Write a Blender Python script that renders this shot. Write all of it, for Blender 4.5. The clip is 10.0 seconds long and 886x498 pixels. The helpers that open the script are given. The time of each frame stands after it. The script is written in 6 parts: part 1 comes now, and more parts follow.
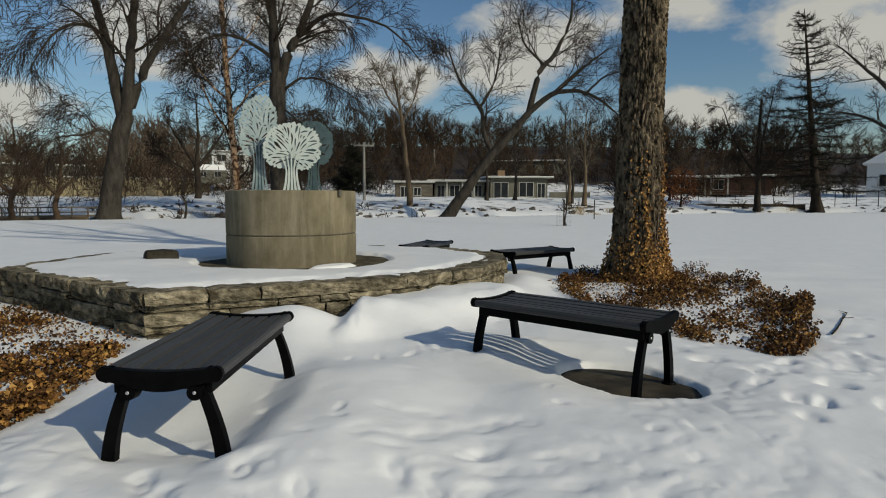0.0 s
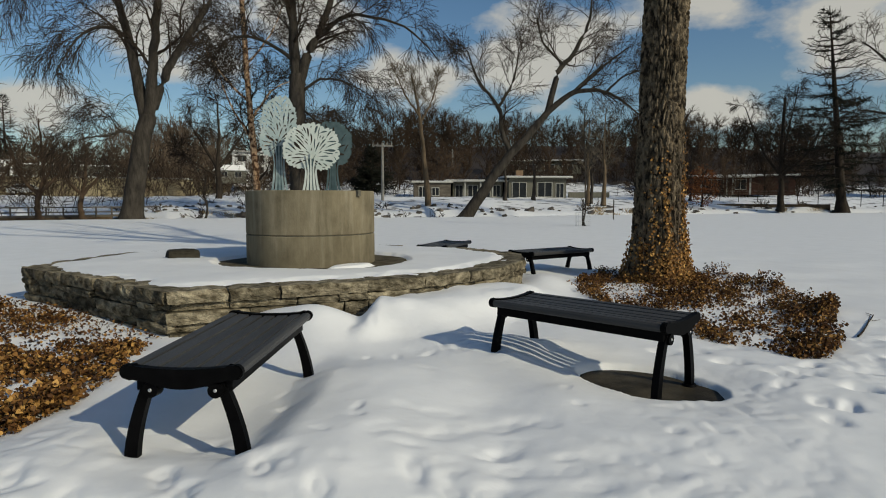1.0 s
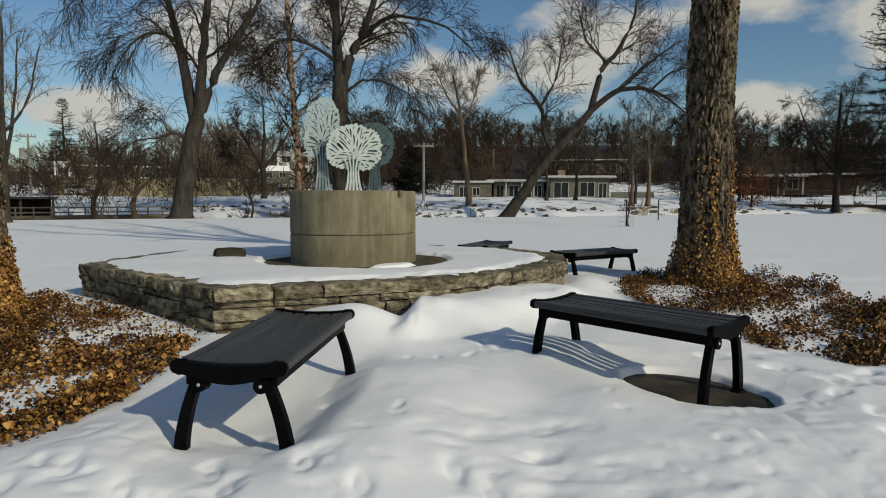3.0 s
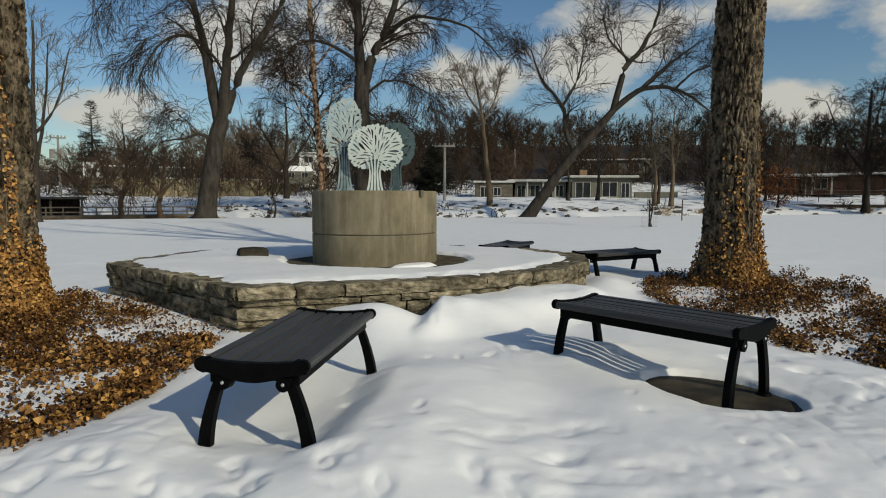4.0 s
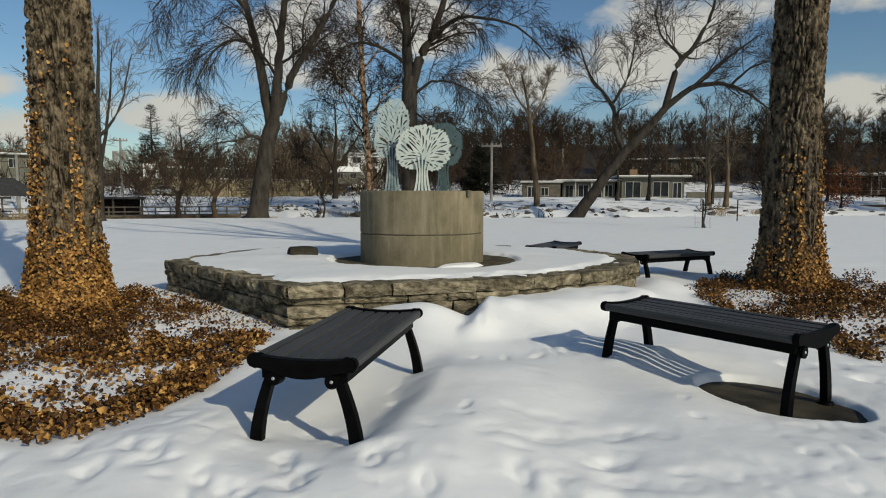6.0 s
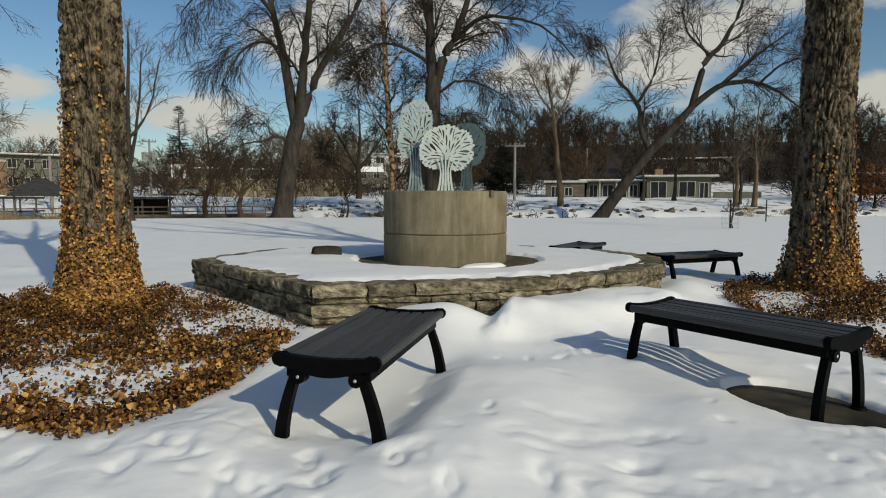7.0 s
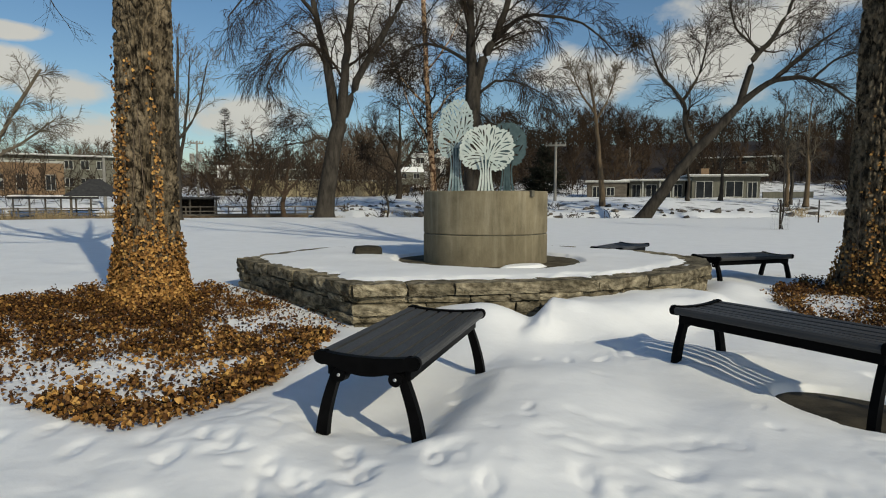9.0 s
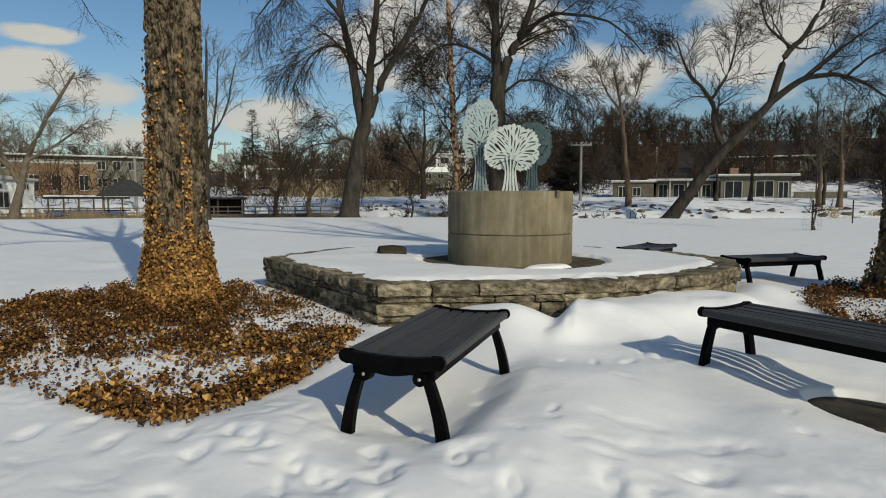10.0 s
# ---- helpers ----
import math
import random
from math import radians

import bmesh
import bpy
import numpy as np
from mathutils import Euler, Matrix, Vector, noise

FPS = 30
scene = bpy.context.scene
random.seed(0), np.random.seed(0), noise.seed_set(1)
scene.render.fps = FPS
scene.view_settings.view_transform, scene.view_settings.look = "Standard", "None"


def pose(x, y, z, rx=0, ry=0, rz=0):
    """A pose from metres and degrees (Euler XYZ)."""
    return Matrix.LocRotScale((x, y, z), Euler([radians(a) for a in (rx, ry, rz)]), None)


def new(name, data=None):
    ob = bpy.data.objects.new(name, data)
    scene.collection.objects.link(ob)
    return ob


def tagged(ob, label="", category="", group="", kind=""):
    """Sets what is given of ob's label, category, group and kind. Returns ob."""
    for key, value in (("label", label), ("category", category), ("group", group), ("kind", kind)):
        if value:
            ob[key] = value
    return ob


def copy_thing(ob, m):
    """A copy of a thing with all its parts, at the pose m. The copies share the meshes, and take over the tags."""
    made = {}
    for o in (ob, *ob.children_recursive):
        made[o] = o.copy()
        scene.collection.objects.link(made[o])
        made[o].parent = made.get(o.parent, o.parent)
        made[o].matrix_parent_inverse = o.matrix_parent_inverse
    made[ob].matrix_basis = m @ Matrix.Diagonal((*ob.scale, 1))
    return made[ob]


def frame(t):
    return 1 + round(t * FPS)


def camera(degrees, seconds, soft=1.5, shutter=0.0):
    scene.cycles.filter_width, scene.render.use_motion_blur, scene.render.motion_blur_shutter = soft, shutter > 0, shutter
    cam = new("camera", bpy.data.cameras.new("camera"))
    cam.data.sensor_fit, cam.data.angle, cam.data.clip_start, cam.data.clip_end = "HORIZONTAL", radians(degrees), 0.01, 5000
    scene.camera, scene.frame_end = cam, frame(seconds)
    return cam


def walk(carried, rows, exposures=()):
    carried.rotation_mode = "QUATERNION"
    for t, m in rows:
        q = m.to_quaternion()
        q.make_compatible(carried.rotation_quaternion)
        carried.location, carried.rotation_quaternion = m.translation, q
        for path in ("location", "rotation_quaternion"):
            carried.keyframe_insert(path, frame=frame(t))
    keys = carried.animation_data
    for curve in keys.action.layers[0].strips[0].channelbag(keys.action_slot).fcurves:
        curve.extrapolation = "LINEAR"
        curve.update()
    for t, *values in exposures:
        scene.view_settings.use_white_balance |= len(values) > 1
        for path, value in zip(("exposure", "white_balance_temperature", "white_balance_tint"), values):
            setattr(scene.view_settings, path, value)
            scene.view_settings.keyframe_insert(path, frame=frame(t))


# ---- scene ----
# ---- camera: a slow pan to the left on the spot ----
cam = camera(71.87, 10.0, 1.05)
YAW = [(0, 0), (0.5, 0.8), (1, 1.69), (1.5, 2.5), (2, 3.41), (2.5, 4.44), (4, 7.44), (4.5, 8.31), (5, 9.3), (5.5, 10.52), (7, 13.93), (7.5, 14.71), (8, 15.61), (8.5, 16.59), (9, 17.63), (9.5, 18.84), (10, 19.89)]
walk(cam, [(t, pose(-0.0013 * a, 0.00035 * a, 1.2, 90 - 4.75, -0.09, a)) for t, a in YAW],
     [(0, -0.46, 7300, 5), (2.5, -0.40, 7300, 5), (4.5, -0.34, 7300, 5), (10, -0.29, 7300, 5)])

# ---- sun and sky ----
SUN_DIR = Vector((0.779, -0.627, 0.577)).normalized()
sun = new("sun", bpy.data.lights.new("sun", "SUN"))
sun.data.energy, sun.data.angle, sun.data.color = 3.3, radians(0.6), (1.0, 0.96, 0.85)
sun.matrix_world = Matrix.Translation((6, -8, 20)) @ SUN_DIR.to_track_quat("Z", "Y").to_matrix().to_4x4()

world = bpy.data.worlds.new("sky")
scene.world = world
world.use_nodes = True


def links(tree, *pairs):
    for a, b in pairs:
        tree.links.new(a, b)


def build_sky():
    nt = world.node_tree
    nd = nt.nodes
    bg = nd["Background"]
    sky = nd.new("ShaderNodeTexSky")
    sky.sky_type, sky.sun_disc = "NISHITA", False
    sky.sun_elevation, sky.sun_rotation = radians(30), math.atan2(SUN_DIR.x, SUN_DIR.y)
    sky.air_density, sky.dust_density, sky.ozone_density = 1.0, 0.9, 3.2
    def calc(op, a, b=None, c=None):
        m = nd.new("ShaderNodeMath")
        m.operation = op
        for k, v in enumerate((a, b, c)):
            if v is None:
                continue
            if isinstance(v, (int, float)):
                m.inputs[k].default_value = v
            else:
                nt.links.new(v, m.inputs[k])
        return m.outputs[0]

    co = nd.new("ShaderNodeTexCoord")
    sep = nd.new("ShaderNodeSeparateXYZ")
    nt.links.new(co.outputs["Generated"], sep.inputs[0])
    side = calc("ARCTAN2", calc("MULTIPLY", sep.outputs[0], -1.0), sep.outputs[1])
    high = calc("ARCSINE", sep.outputs[2])
    flat = nd.new("ShaderNodeMapping")
    flat.inputs["Scale"].default_value = (1, 1, 1.9)
    n1 = nd.new("ShaderNodeTexNoise")
    n1.inputs["Scale"].default_value, n1.inputs["Detail"].default_value, n1.inputs["Roughness"].default_value = 6.0, 7, 0.55
    n2 = nd.new("ShaderNodeTexNoise")
    n2.inputs["Scale"].default_value, n2.inputs["Detail"].default_value = 2.2, 2
    links(nt, (co.outputs["Generated"], flat.inputs["Vector"]), (flat.outputs[0], n1.inputs["Vector"]), (flat.outputs[0], n2.inputs["Vector"]))
    # banks of broken cloud: bearing, height, half width, half height in degrees
    cover = calc("MULTIPLY", n2.outputs[0], 0.34)
    for a, e, wa, we in ((34.5, 7.0, 5, 2.6), (24.0, 13.5, 7, 5.5), (4.5, 10.3, 5.5, 3.4), (-7.5, 13.5, 8, 5.5), (-25.5, 16.8, 14, 4.2), (-22.5, 7.6, 5, 2.2), (-33, 11.5, 7, 4.5), (-30, 15, 9, 4.5),
                         (48.5, 8.4, 4.2, 1.6), (54.5, 9.6, 5, 1.6), (47.5, 5.6, 5.5, 1.8), (38.0, 7.0, 5.5, 2.2), (53.5, 12.4, 3.6, 0.7), (14, 15.5, 5, 3.5)):
        u = calc("DIVIDE", calc("SUBTRACT", side, radians(a)), radians(wa))
        v = calc("DIVIDE", calc("SUBTRACT", high, radians(e)), radians(we))
        q = calc("MULTIPLY_ADD", u, u, calc("MULTIPLY", v, v))
        cover = calc("MAXIMUM", cover, calc("MULTIPLY_ADD", q, -0.30, 0.64))
    thick = calc("MULTIPLY", calc("ADD", cover, calc("MULTIPLY", n1.outputs[0], 1.35)), 0.7)
    ramp = nd.new("ShaderNodeValToRGB")
    ramp.color_ramp.elements[0].position, ramp.color_ramp.elements[1].position = 0.73, 0.88
    ramp.color_ramp.elements[1].color = (0.92, 0.92, 0.92, 1)
    shade = nd.new("ShaderNodeValToRGB")
    shade.color_ramp.elements[0].color, shade.color_ramp.elements[1].color = (6.3, 6.5, 6.8, 1), (8.4, 8.3, 8.2, 1)
    vivid = nd.new("ShaderNodeHueSaturation")
    vivid.inputs["Saturation"].default_value, vivid.inputs["Value"].default_value, vivid.inputs["Hue"].default_value = 1.17, 1.27, 0.503
    mix = nd.new("ShaderNodeMix")
    mix.data_type = "RGBA"
    links(nt, (thick, ramp.inputs[0]), (n1.outputs[0], shade.inputs[0]), (ramp.outputs[0], mix.inputs[0]), (sky.outputs[0], vivid.inputs["Color"]), (vivid.outputs[0], mix.inputs[6]), (shade.outputs[0], mix.inputs[7]), (mix.outputs[2], bg.inputs[0]))
    bg.inputs[1].default_value = 0.092


build_sky()


# ---- materials ----
def material(name, low, high, scale=6.0, rough=0.8, metal=0.0, bump=0.3, bump_scale=60.0, stretch=(1, 1, 1), stain=None, stain_scale=1.5, stain_mix=0.5, vary=0.0, island=False, fixed=False, depth=0.01, spec=0.12):
    m = bpy.data.materials.new(name)
    m.use_nodes = True
    nt = m.node_tree
    nd = nt.nodes
    b = nd["Principled BSDF"]
    b.inputs["Roughness"].default_value, b.inputs["Metallic"].default_value = rough, metal
    b.inputs["Specular IOR Level"].default_value = spec
    co = nd.new("ShaderNodeTexCoord")
    mp = nd.new("ShaderNodeMapping")
    mp.inputs["Scale"].default_value = stretch
    n1 = nd.new("ShaderNodeTexNoise")
    n1.inputs["Scale"].default_value, n1.inputs["Detail"].default_value, n1.inputs["Roughness"].default_value = scale, 6, 0.6
    r1 = nd.new("ShaderNodeValToRGB")
    r1.color_ramp.elements[0].color, r1.color_ramp.elements[1].color = (*low, 1), (*high, 1)
    r1.color_ramp.elements[0].position, r1.color_ramp.elements[1].position = 0.32, 0.68
    links(nt, (nd.new("ShaderNodeNewGeometry").outputs["Position"] if fixed else co.outputs["Object"], mp.inputs[0]), (mp.outputs[0], n1.inputs["Vector"]), (n1.outputs[0], r1.inputs[0]))
    col = r1.outputs[0]
    if stain:
        n2 = nd.new("ShaderNodeTexNoise")
        n2.inputs["Scale"].default_value, n2.inputs["Detail"].default_value = stain_scale, 4
        r2 = nd.new("ShaderNodeValToRGB")
        r2.color_ramp.elements[0].position, r2.color_ramp.elements[1].position = 0.45, 0.7
        r2.color_ramp.elements[1].color = (stain_mix,) * 3 + (1,)
        mx = nd.new("ShaderNodeMix")
        mx.data_type = "RGBA"
        mx.inputs[7].default_value = (*stain, 1)
        links(nt, (mp.outputs[0], n2.inputs["Vector"]), (n2.outputs[0], r2.inputs[0]), (r2.outputs[0], mx.inputs[0]), (col, mx.inputs[6]))
        col = mx.outputs[2]
    if vary:
        src = nd.new("ShaderNodeNewGeometry").outputs["Random Per Island"] if island else nd.new("ShaderNodeObjectInfo").outputs["Random"]
        r3 = nd.new("ShaderNodeMapRange")
        r3.inputs["To Min"].default_value, r3.inputs["To Max"].default_value = 1 - vary, 1 + vary
        hs = nd.new("ShaderNodeHueSaturation")
        links(nt, (src, r3.inputs[0]), (r3.outputs[0], hs.inputs["Value"]), (col, hs.inputs["Color"]))
        col = hs.outputs[0]
    links(nt, (col, b.inputs["Base Color"]))
    if bump:
        n4 = nd.new("ShaderNodeTexNoise")
        n4.inputs["Scale"].default_value, n4.inputs["Detail"].default_value = bump_scale, 5
        bp = nd.new("ShaderNodeBump")
        bp.inputs["Strength"].default_value, bp.inputs["Distance"].default_value = bump, depth
        links(nt, (mp.outputs[0], n4.inputs["Vector"]), (n4.outputs[0], bp.inputs["Height"]), (bp.outputs[0], b.inputs["Normal"]))
    return m


def leaf_material(name, *cols):
    """Dry leaves, each of its own tone."""
    m = bpy.data.materials.new(name)
    m.use_nodes = True
    nt = m.node_tree
    b = nt.nodes["Principled BSDF"]
    b.inputs["Roughness"].default_value, b.inputs["Specular IOR Level"].default_value = 0.65, 0.2
    ramp = nt.nodes.new("ShaderNodeValToRGB")
    ramp.color_ramp.elements.new(0.62)
    for e, c in zip(ramp.color_ramp.elements, cols):
        e.color = (*c, 1)
    links(nt, (nt.nodes.new("ShaderNodeNewGeometry").outputs["Random Per Island"], ramp.inputs[0]), (ramp.outputs[0], b.inputs["Base Color"]))
    return m


SNOW = material("snow", (0.81, 0.81, 0.805), (0.865, 0.865, 0.86), 3, 0.55, bump=0.22, bump_scale=16, depth=0.02, spec=0.2)
CONCRETE = material("concrete", (0.125, 0.105, 0.068), (0.28, 0.238, 0.16), 3.6, 0.9, bump=0.3, bump_scale=60, stretch=(1.1, 1.1, 0.6), stain=(0.10, 0.085, 0.055), stain_scale=1.7, stain_mix=0.6)
STONE = material("limestone", (0.075, 0.06, 0.038), (0.38, 0.325, 0.225), 11, 0.95, bump=1.0, bump_scale=42, stretch=(1, 1, 1.7), stain=(0.045, 0.04, 0.025), stain_scale=4.5, stain_mix=0.75, vary=0.38, depth=0.028, fixed=True)
MORTAR = material("mortar", (0.07, 0.065, 0.05), (0.14, 0.13, 0.10), 14, 0.95, bump=0.6, bump_scale=50)
SOIL = material("damp soil", (0.035, 0.028, 0.018), (0.12, 0.10, 0.065), 9, 0.9, bump=0.8, bump_scale=60, stain=(0.17, 0.15, 0.10), stain_scale=4)
PAD = material("damp concrete pad", (0.022, 0.018, 0.012), (0.085, 0.07, 0.045), 5, 0.6, bump=0.3, bump_scale=80, stain=(0.012, 0.010, 0.007), stain_scale=3.5, stain_mix=0.85)
BLACK = material("black painted steel", (0.002, 0.002, 0.0022), (0.004, 0.004, 0.0043), 12, 0.45, bump=0.05, bump_scale=150, spec=0.03)
SLAT = material("grey recycled plastic slats", (0.042, 0.042, 0.043), (0.062, 0.062, 0.063), 5, 0.42, bump=0.12, bump_scale=120, stretch=(6, 0.4, 6), vary=0.12)
STEEL = material("galvanised steel", (0.45, 0.45, 0.45), (0.6, 0.6, 0.6), 20, 0.4, 0.9, bump=0)
BARK = material("furrowed bark", (0.02, 0.015, 0.010), (0.25, 0.195, 0.13), 13, 0.95, bump=1.0, bump_scale=40, stretch=(1, 1, 0.55), stain=(0.05, 0.043, 0.03), stain_scale=2.2, stain_mix=0.5, depth=0.035)
PALE_METAL = material("pale green painted steel", (0.42, 0.46, 0.43), (0.56, 0.60, 0.56), 14, 0.5, bump=0.1, stain=(0.30, 0.40, 0.39), stain_scale=7, stain_mix=0.5)
GREY_METAL = material("grey green painted steel", (0.27, 0.33, 0.33), (0.42, 0.48, 0.47), 14, 0.5, bump=0.1, stain=(0.2, 0.3, 0.31), stain_scale=7, stain_mix=0.6)
TEAL_METAL = material("teal painted steel", (0.04, 0.068, 0.075), (0.075, 0.112, 0.12), 14, 0.5, bump=0.1)
BLUE_METAL = material("blue grey painted steel", (0.10, 0.15, 0.16), (0.20, 0.26, 0.27), 14, 0.5, bump=0.1, stain=(0.36, 0.42, 0.42), stain_scale=9, stain_mix=0.7)
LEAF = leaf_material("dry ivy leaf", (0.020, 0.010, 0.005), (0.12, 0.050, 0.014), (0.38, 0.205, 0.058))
# on the left bed's rim this brighter tone stands in for sunlight
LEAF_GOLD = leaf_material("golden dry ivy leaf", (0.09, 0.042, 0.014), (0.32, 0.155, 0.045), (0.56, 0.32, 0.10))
STEM = material("ivy stem", (0.09, 0.065, 0.045), (0.17, 0.13, 0.095), 9, 0.9, bump=0)


def add_streaks(m, tint, amount):
    """Vertical water streaks: pale lime runs and dark ones between them."""
    nt = m.node_tree
    nd = nt.nodes
    b = nd["Principled BSDF"]
    old = b.inputs["Base Color"].links[0].from_socket
    co, mp = nd.new("ShaderNodeTexCoord"), nd.new("ShaderNodeMapping")
    mp.inputs["Scale"].default_value = (8.0, 8.0, 0.7)
    n = nd.new("ShaderNodeTexNoise")
    n.inputs["Scale"].default_value, n.inputs["Detail"].default_value, n.inputs["Roughness"].default_value = 1.0, 5, 0.6
    ramp, mx = nd.new("ShaderNodeValToRGB"), nd.new("ShaderNodeMix")
    ramp.color_ramp.elements[0].position, ramp.color_ramp.elements[1].position = 0.52, 0.76
    ramp.color_ramp.elements[1].color = (amount,) * 3 + (1,)
    mx.data_type = "RGBA"
    mx.inputs[7].default_value = (*tint, 1)
    links(nt, (co.outputs["Object"], mp.inputs[0]), (mp.outputs[0], n.inputs["Vector"]), (n.outputs[0], ramp.inputs[0]), (ramp.outputs[0], mx.inputs[0]), (old, mx.inputs[6]), (mx.outputs[2], b.inputs["Base Color"]))


add_streaks(CONCRETE, (0.40, 0.36, 0.27), 0.42)
for mat, lo, hi in ((STONE, 0.36, 0.66), (BARK, 0.40, 0.62)):
    stops = mat.node_tree.nodes["Color Ramp"].color_ramp.elements
    stops[0].position, stops[1].position = lo, hi


def build_lawn_material():
    """Snow; under the far woods it is broken by fallen leaves."""
    m = SNOW.copy()
    m.name = "snow and woodland litter"
    nt = m.node_tree
    nd = nt.nodes
    b = nd["Principled BSDF"]
    old = b.inputs["Base Color"].links[0].from_socket
    geo = nd.new("ShaderNodeTexCoord")
    far = nd.new("ShaderNodeSeparateXYZ")
    rng_ = nd.new("ShaderNodeMapRange")
    rng_.inputs["From Min"].default_value, rng_.inputs["From Max"].default_value = 1.9, 4.2
    rng_.inputs["To Max"].default_value = 0.62
    n = nd.new("ShaderNodeTexNoise")
    n.inputs["Scale"].default_value, n.inputs["Detail"].default_value = 0.8, 7
    add = nd.new("ShaderNodeMath")
    add.operation = "MULTIPLY_ADD"
    add.inputs[1].default_value = 1.0
    ramp = nd.new("ShaderNodeValToRGB")
    ramp.color_ramp.elements[0].position, ramp.color_ramp.elements[1].position = 0.78, 0.92
    mx = nd.new("ShaderNodeMix")
    mx.data_type = "RGBA"
    mx.inputs[7].default_value = (0.045, 0.034, 0.024, 1)
    # bare brown earth where the bank drops to the water
    bank = nd.new("ShaderNodeMapRange")
    bank.inputs["From Min"].default_value, bank.inputs["From Max"].default_value = -0.02, -0.25
    bank.inputs["To Max"].default_value = 0.36
    # scattered earth and leaves on the far bank
    beyond, above = nd.new("ShaderNodeMapRange"), nd.new("ShaderNodeMapRange")
    beyond.inputs["From Min"].default_value, beyond.inputs["From Max"].default_value = 30, 34
    beyond.inputs["To Max"].default_value = 0.24
    above.inputs["From Min"].default_value, above.inputs["From Max"].default_value = 0.16, 0.3
    above.inputs["To Max"].default_value = 0.24
    rough, more = nd.new("ShaderNodeMath"), nd.new("ShaderNodeMath")
    rough.operation, more.operation = "MINIMUM", "MAXIMUM"
    most = nd.new("ShaderNodeMath")
    most.operation = "MAXIMUM"
    links(nt, (far.outputs["Z"], bank.inputs[0]), (bank.outputs[0], most.inputs[0]), (rng_.outputs[0], most.inputs[1]), (most.outputs[0], more.inputs[0]), (rough.outputs[0], more.inputs[1]), (more.outputs[0], add.inputs[2]),
          (far.outputs["Y"], beyond.inputs[0]), (far.outputs["Z"], above.inputs[0]), (beyond.outputs[0], rough.inputs[0]), (above.outputs[0], rough.inputs[1]))
    links(nt, (geo.outputs["Object"], far.inputs[0]), (far.outputs["Z"], rng_.inputs[0]), (geo.outputs["Object"], n.inputs["Vector"]), (n.outputs[0], add.inputs[0]),
          (add.outputs[0], ramp.inputs[0]), (ramp.outputs[0], mx.inputs[0]), (old, mx.inputs[6]), (mx.outputs[2], b.inputs["Base Color"]))
    return m


LAWN = build_lawn_material()

# ---- mesh helpers ----
rng = np.random.default_rng(7)


def mesh_object(name, verts, faces, mat, parent=None, label="", smooth=False):
    me = bpy.data.meshes.new(name)
    verts = np.asarray(verts, dtype=np.float32)
    if isinstance(faces, np.ndarray):
        k = faces.shape[1]
        me.vertices.add(len(verts))
        me.vertices.foreach_set("co", verts.ravel())
        me.loops.add(faces.size)
        me.loops.foreach_set("vertex_index", faces.astype(np.int32).ravel())
        me.polygons.add(len(faces))
        me.polygons.foreach_set("loop_start", np.arange(0, faces.size, k, dtype=np.int32))
        me.update(calc_edges=True)
    else:
        me.from_pydata(verts.tolist(), [], faces)
    if smooth:
        me.polygons.foreach_set("use_smooth", [True] * len(me.polygons))
    me.materials.append(mat)
    ob = new(name, me)
    ob.parent = parent
    if label:
        ob["label"] = label
    return ob


def part(name, bm, mat, parent=None, label="", smooth=False):
    me = bpy.data.meshes.new(name)
    bmesh.ops.recalc_face_normals(bm, faces=bm.faces)
    bm.to_mesh(me)
    bm.free()
    if smooth:
        me.polygons.foreach_set("use_smooth", [True] * len(me.polygons))
    me.materials.append(mat)
    ob = new(name, me)
    ob.parent = parent
    if label:
        ob["label"] = label
    return ob


def box(bm, x0, x1, y0, y1, z0, z1, bevel=0.0):
    r = bmesh.ops.create_cube(bm, size=1)
    m = Matrix.Translation(((x0 + x1) / 2, (y0 + y1) / 2, (z0 + z1) / 2)) @ Matrix.Diagonal((x1 - x0, y1 - y0, z1 - z0, 1))
    bmesh.ops.transform(bm, matrix=m, verts=r["verts"])
    if bevel:
        es = list({e for v in r["verts"] for e in v.link_edges})
        bmesh.ops.bevel(bm, geom=es, offset=bevel, segments=2, profile=0.5, affect="EDGES")
    return bm


def plate(bm, outline, y0, y1):
    """A flat plate: an outline in x, z made solid between y0 and y1."""
    a = [bm.verts.new((x, y0, z)) for x, z in outline]
    b = [bm.verts.new((x, y1, z)) for x, z in outline]
    bm.faces.new(a)
    bm.faces.new(list(reversed(b)))
    n = len(a)
    for i in range(n):
        bm.faces.new((a[i], b[i], b[(i + 1) % n], a[(i + 1) % n]))
    return bm


def empty(name, m):
    ob = new(name)
    ob.matrix_world = m
    return ob


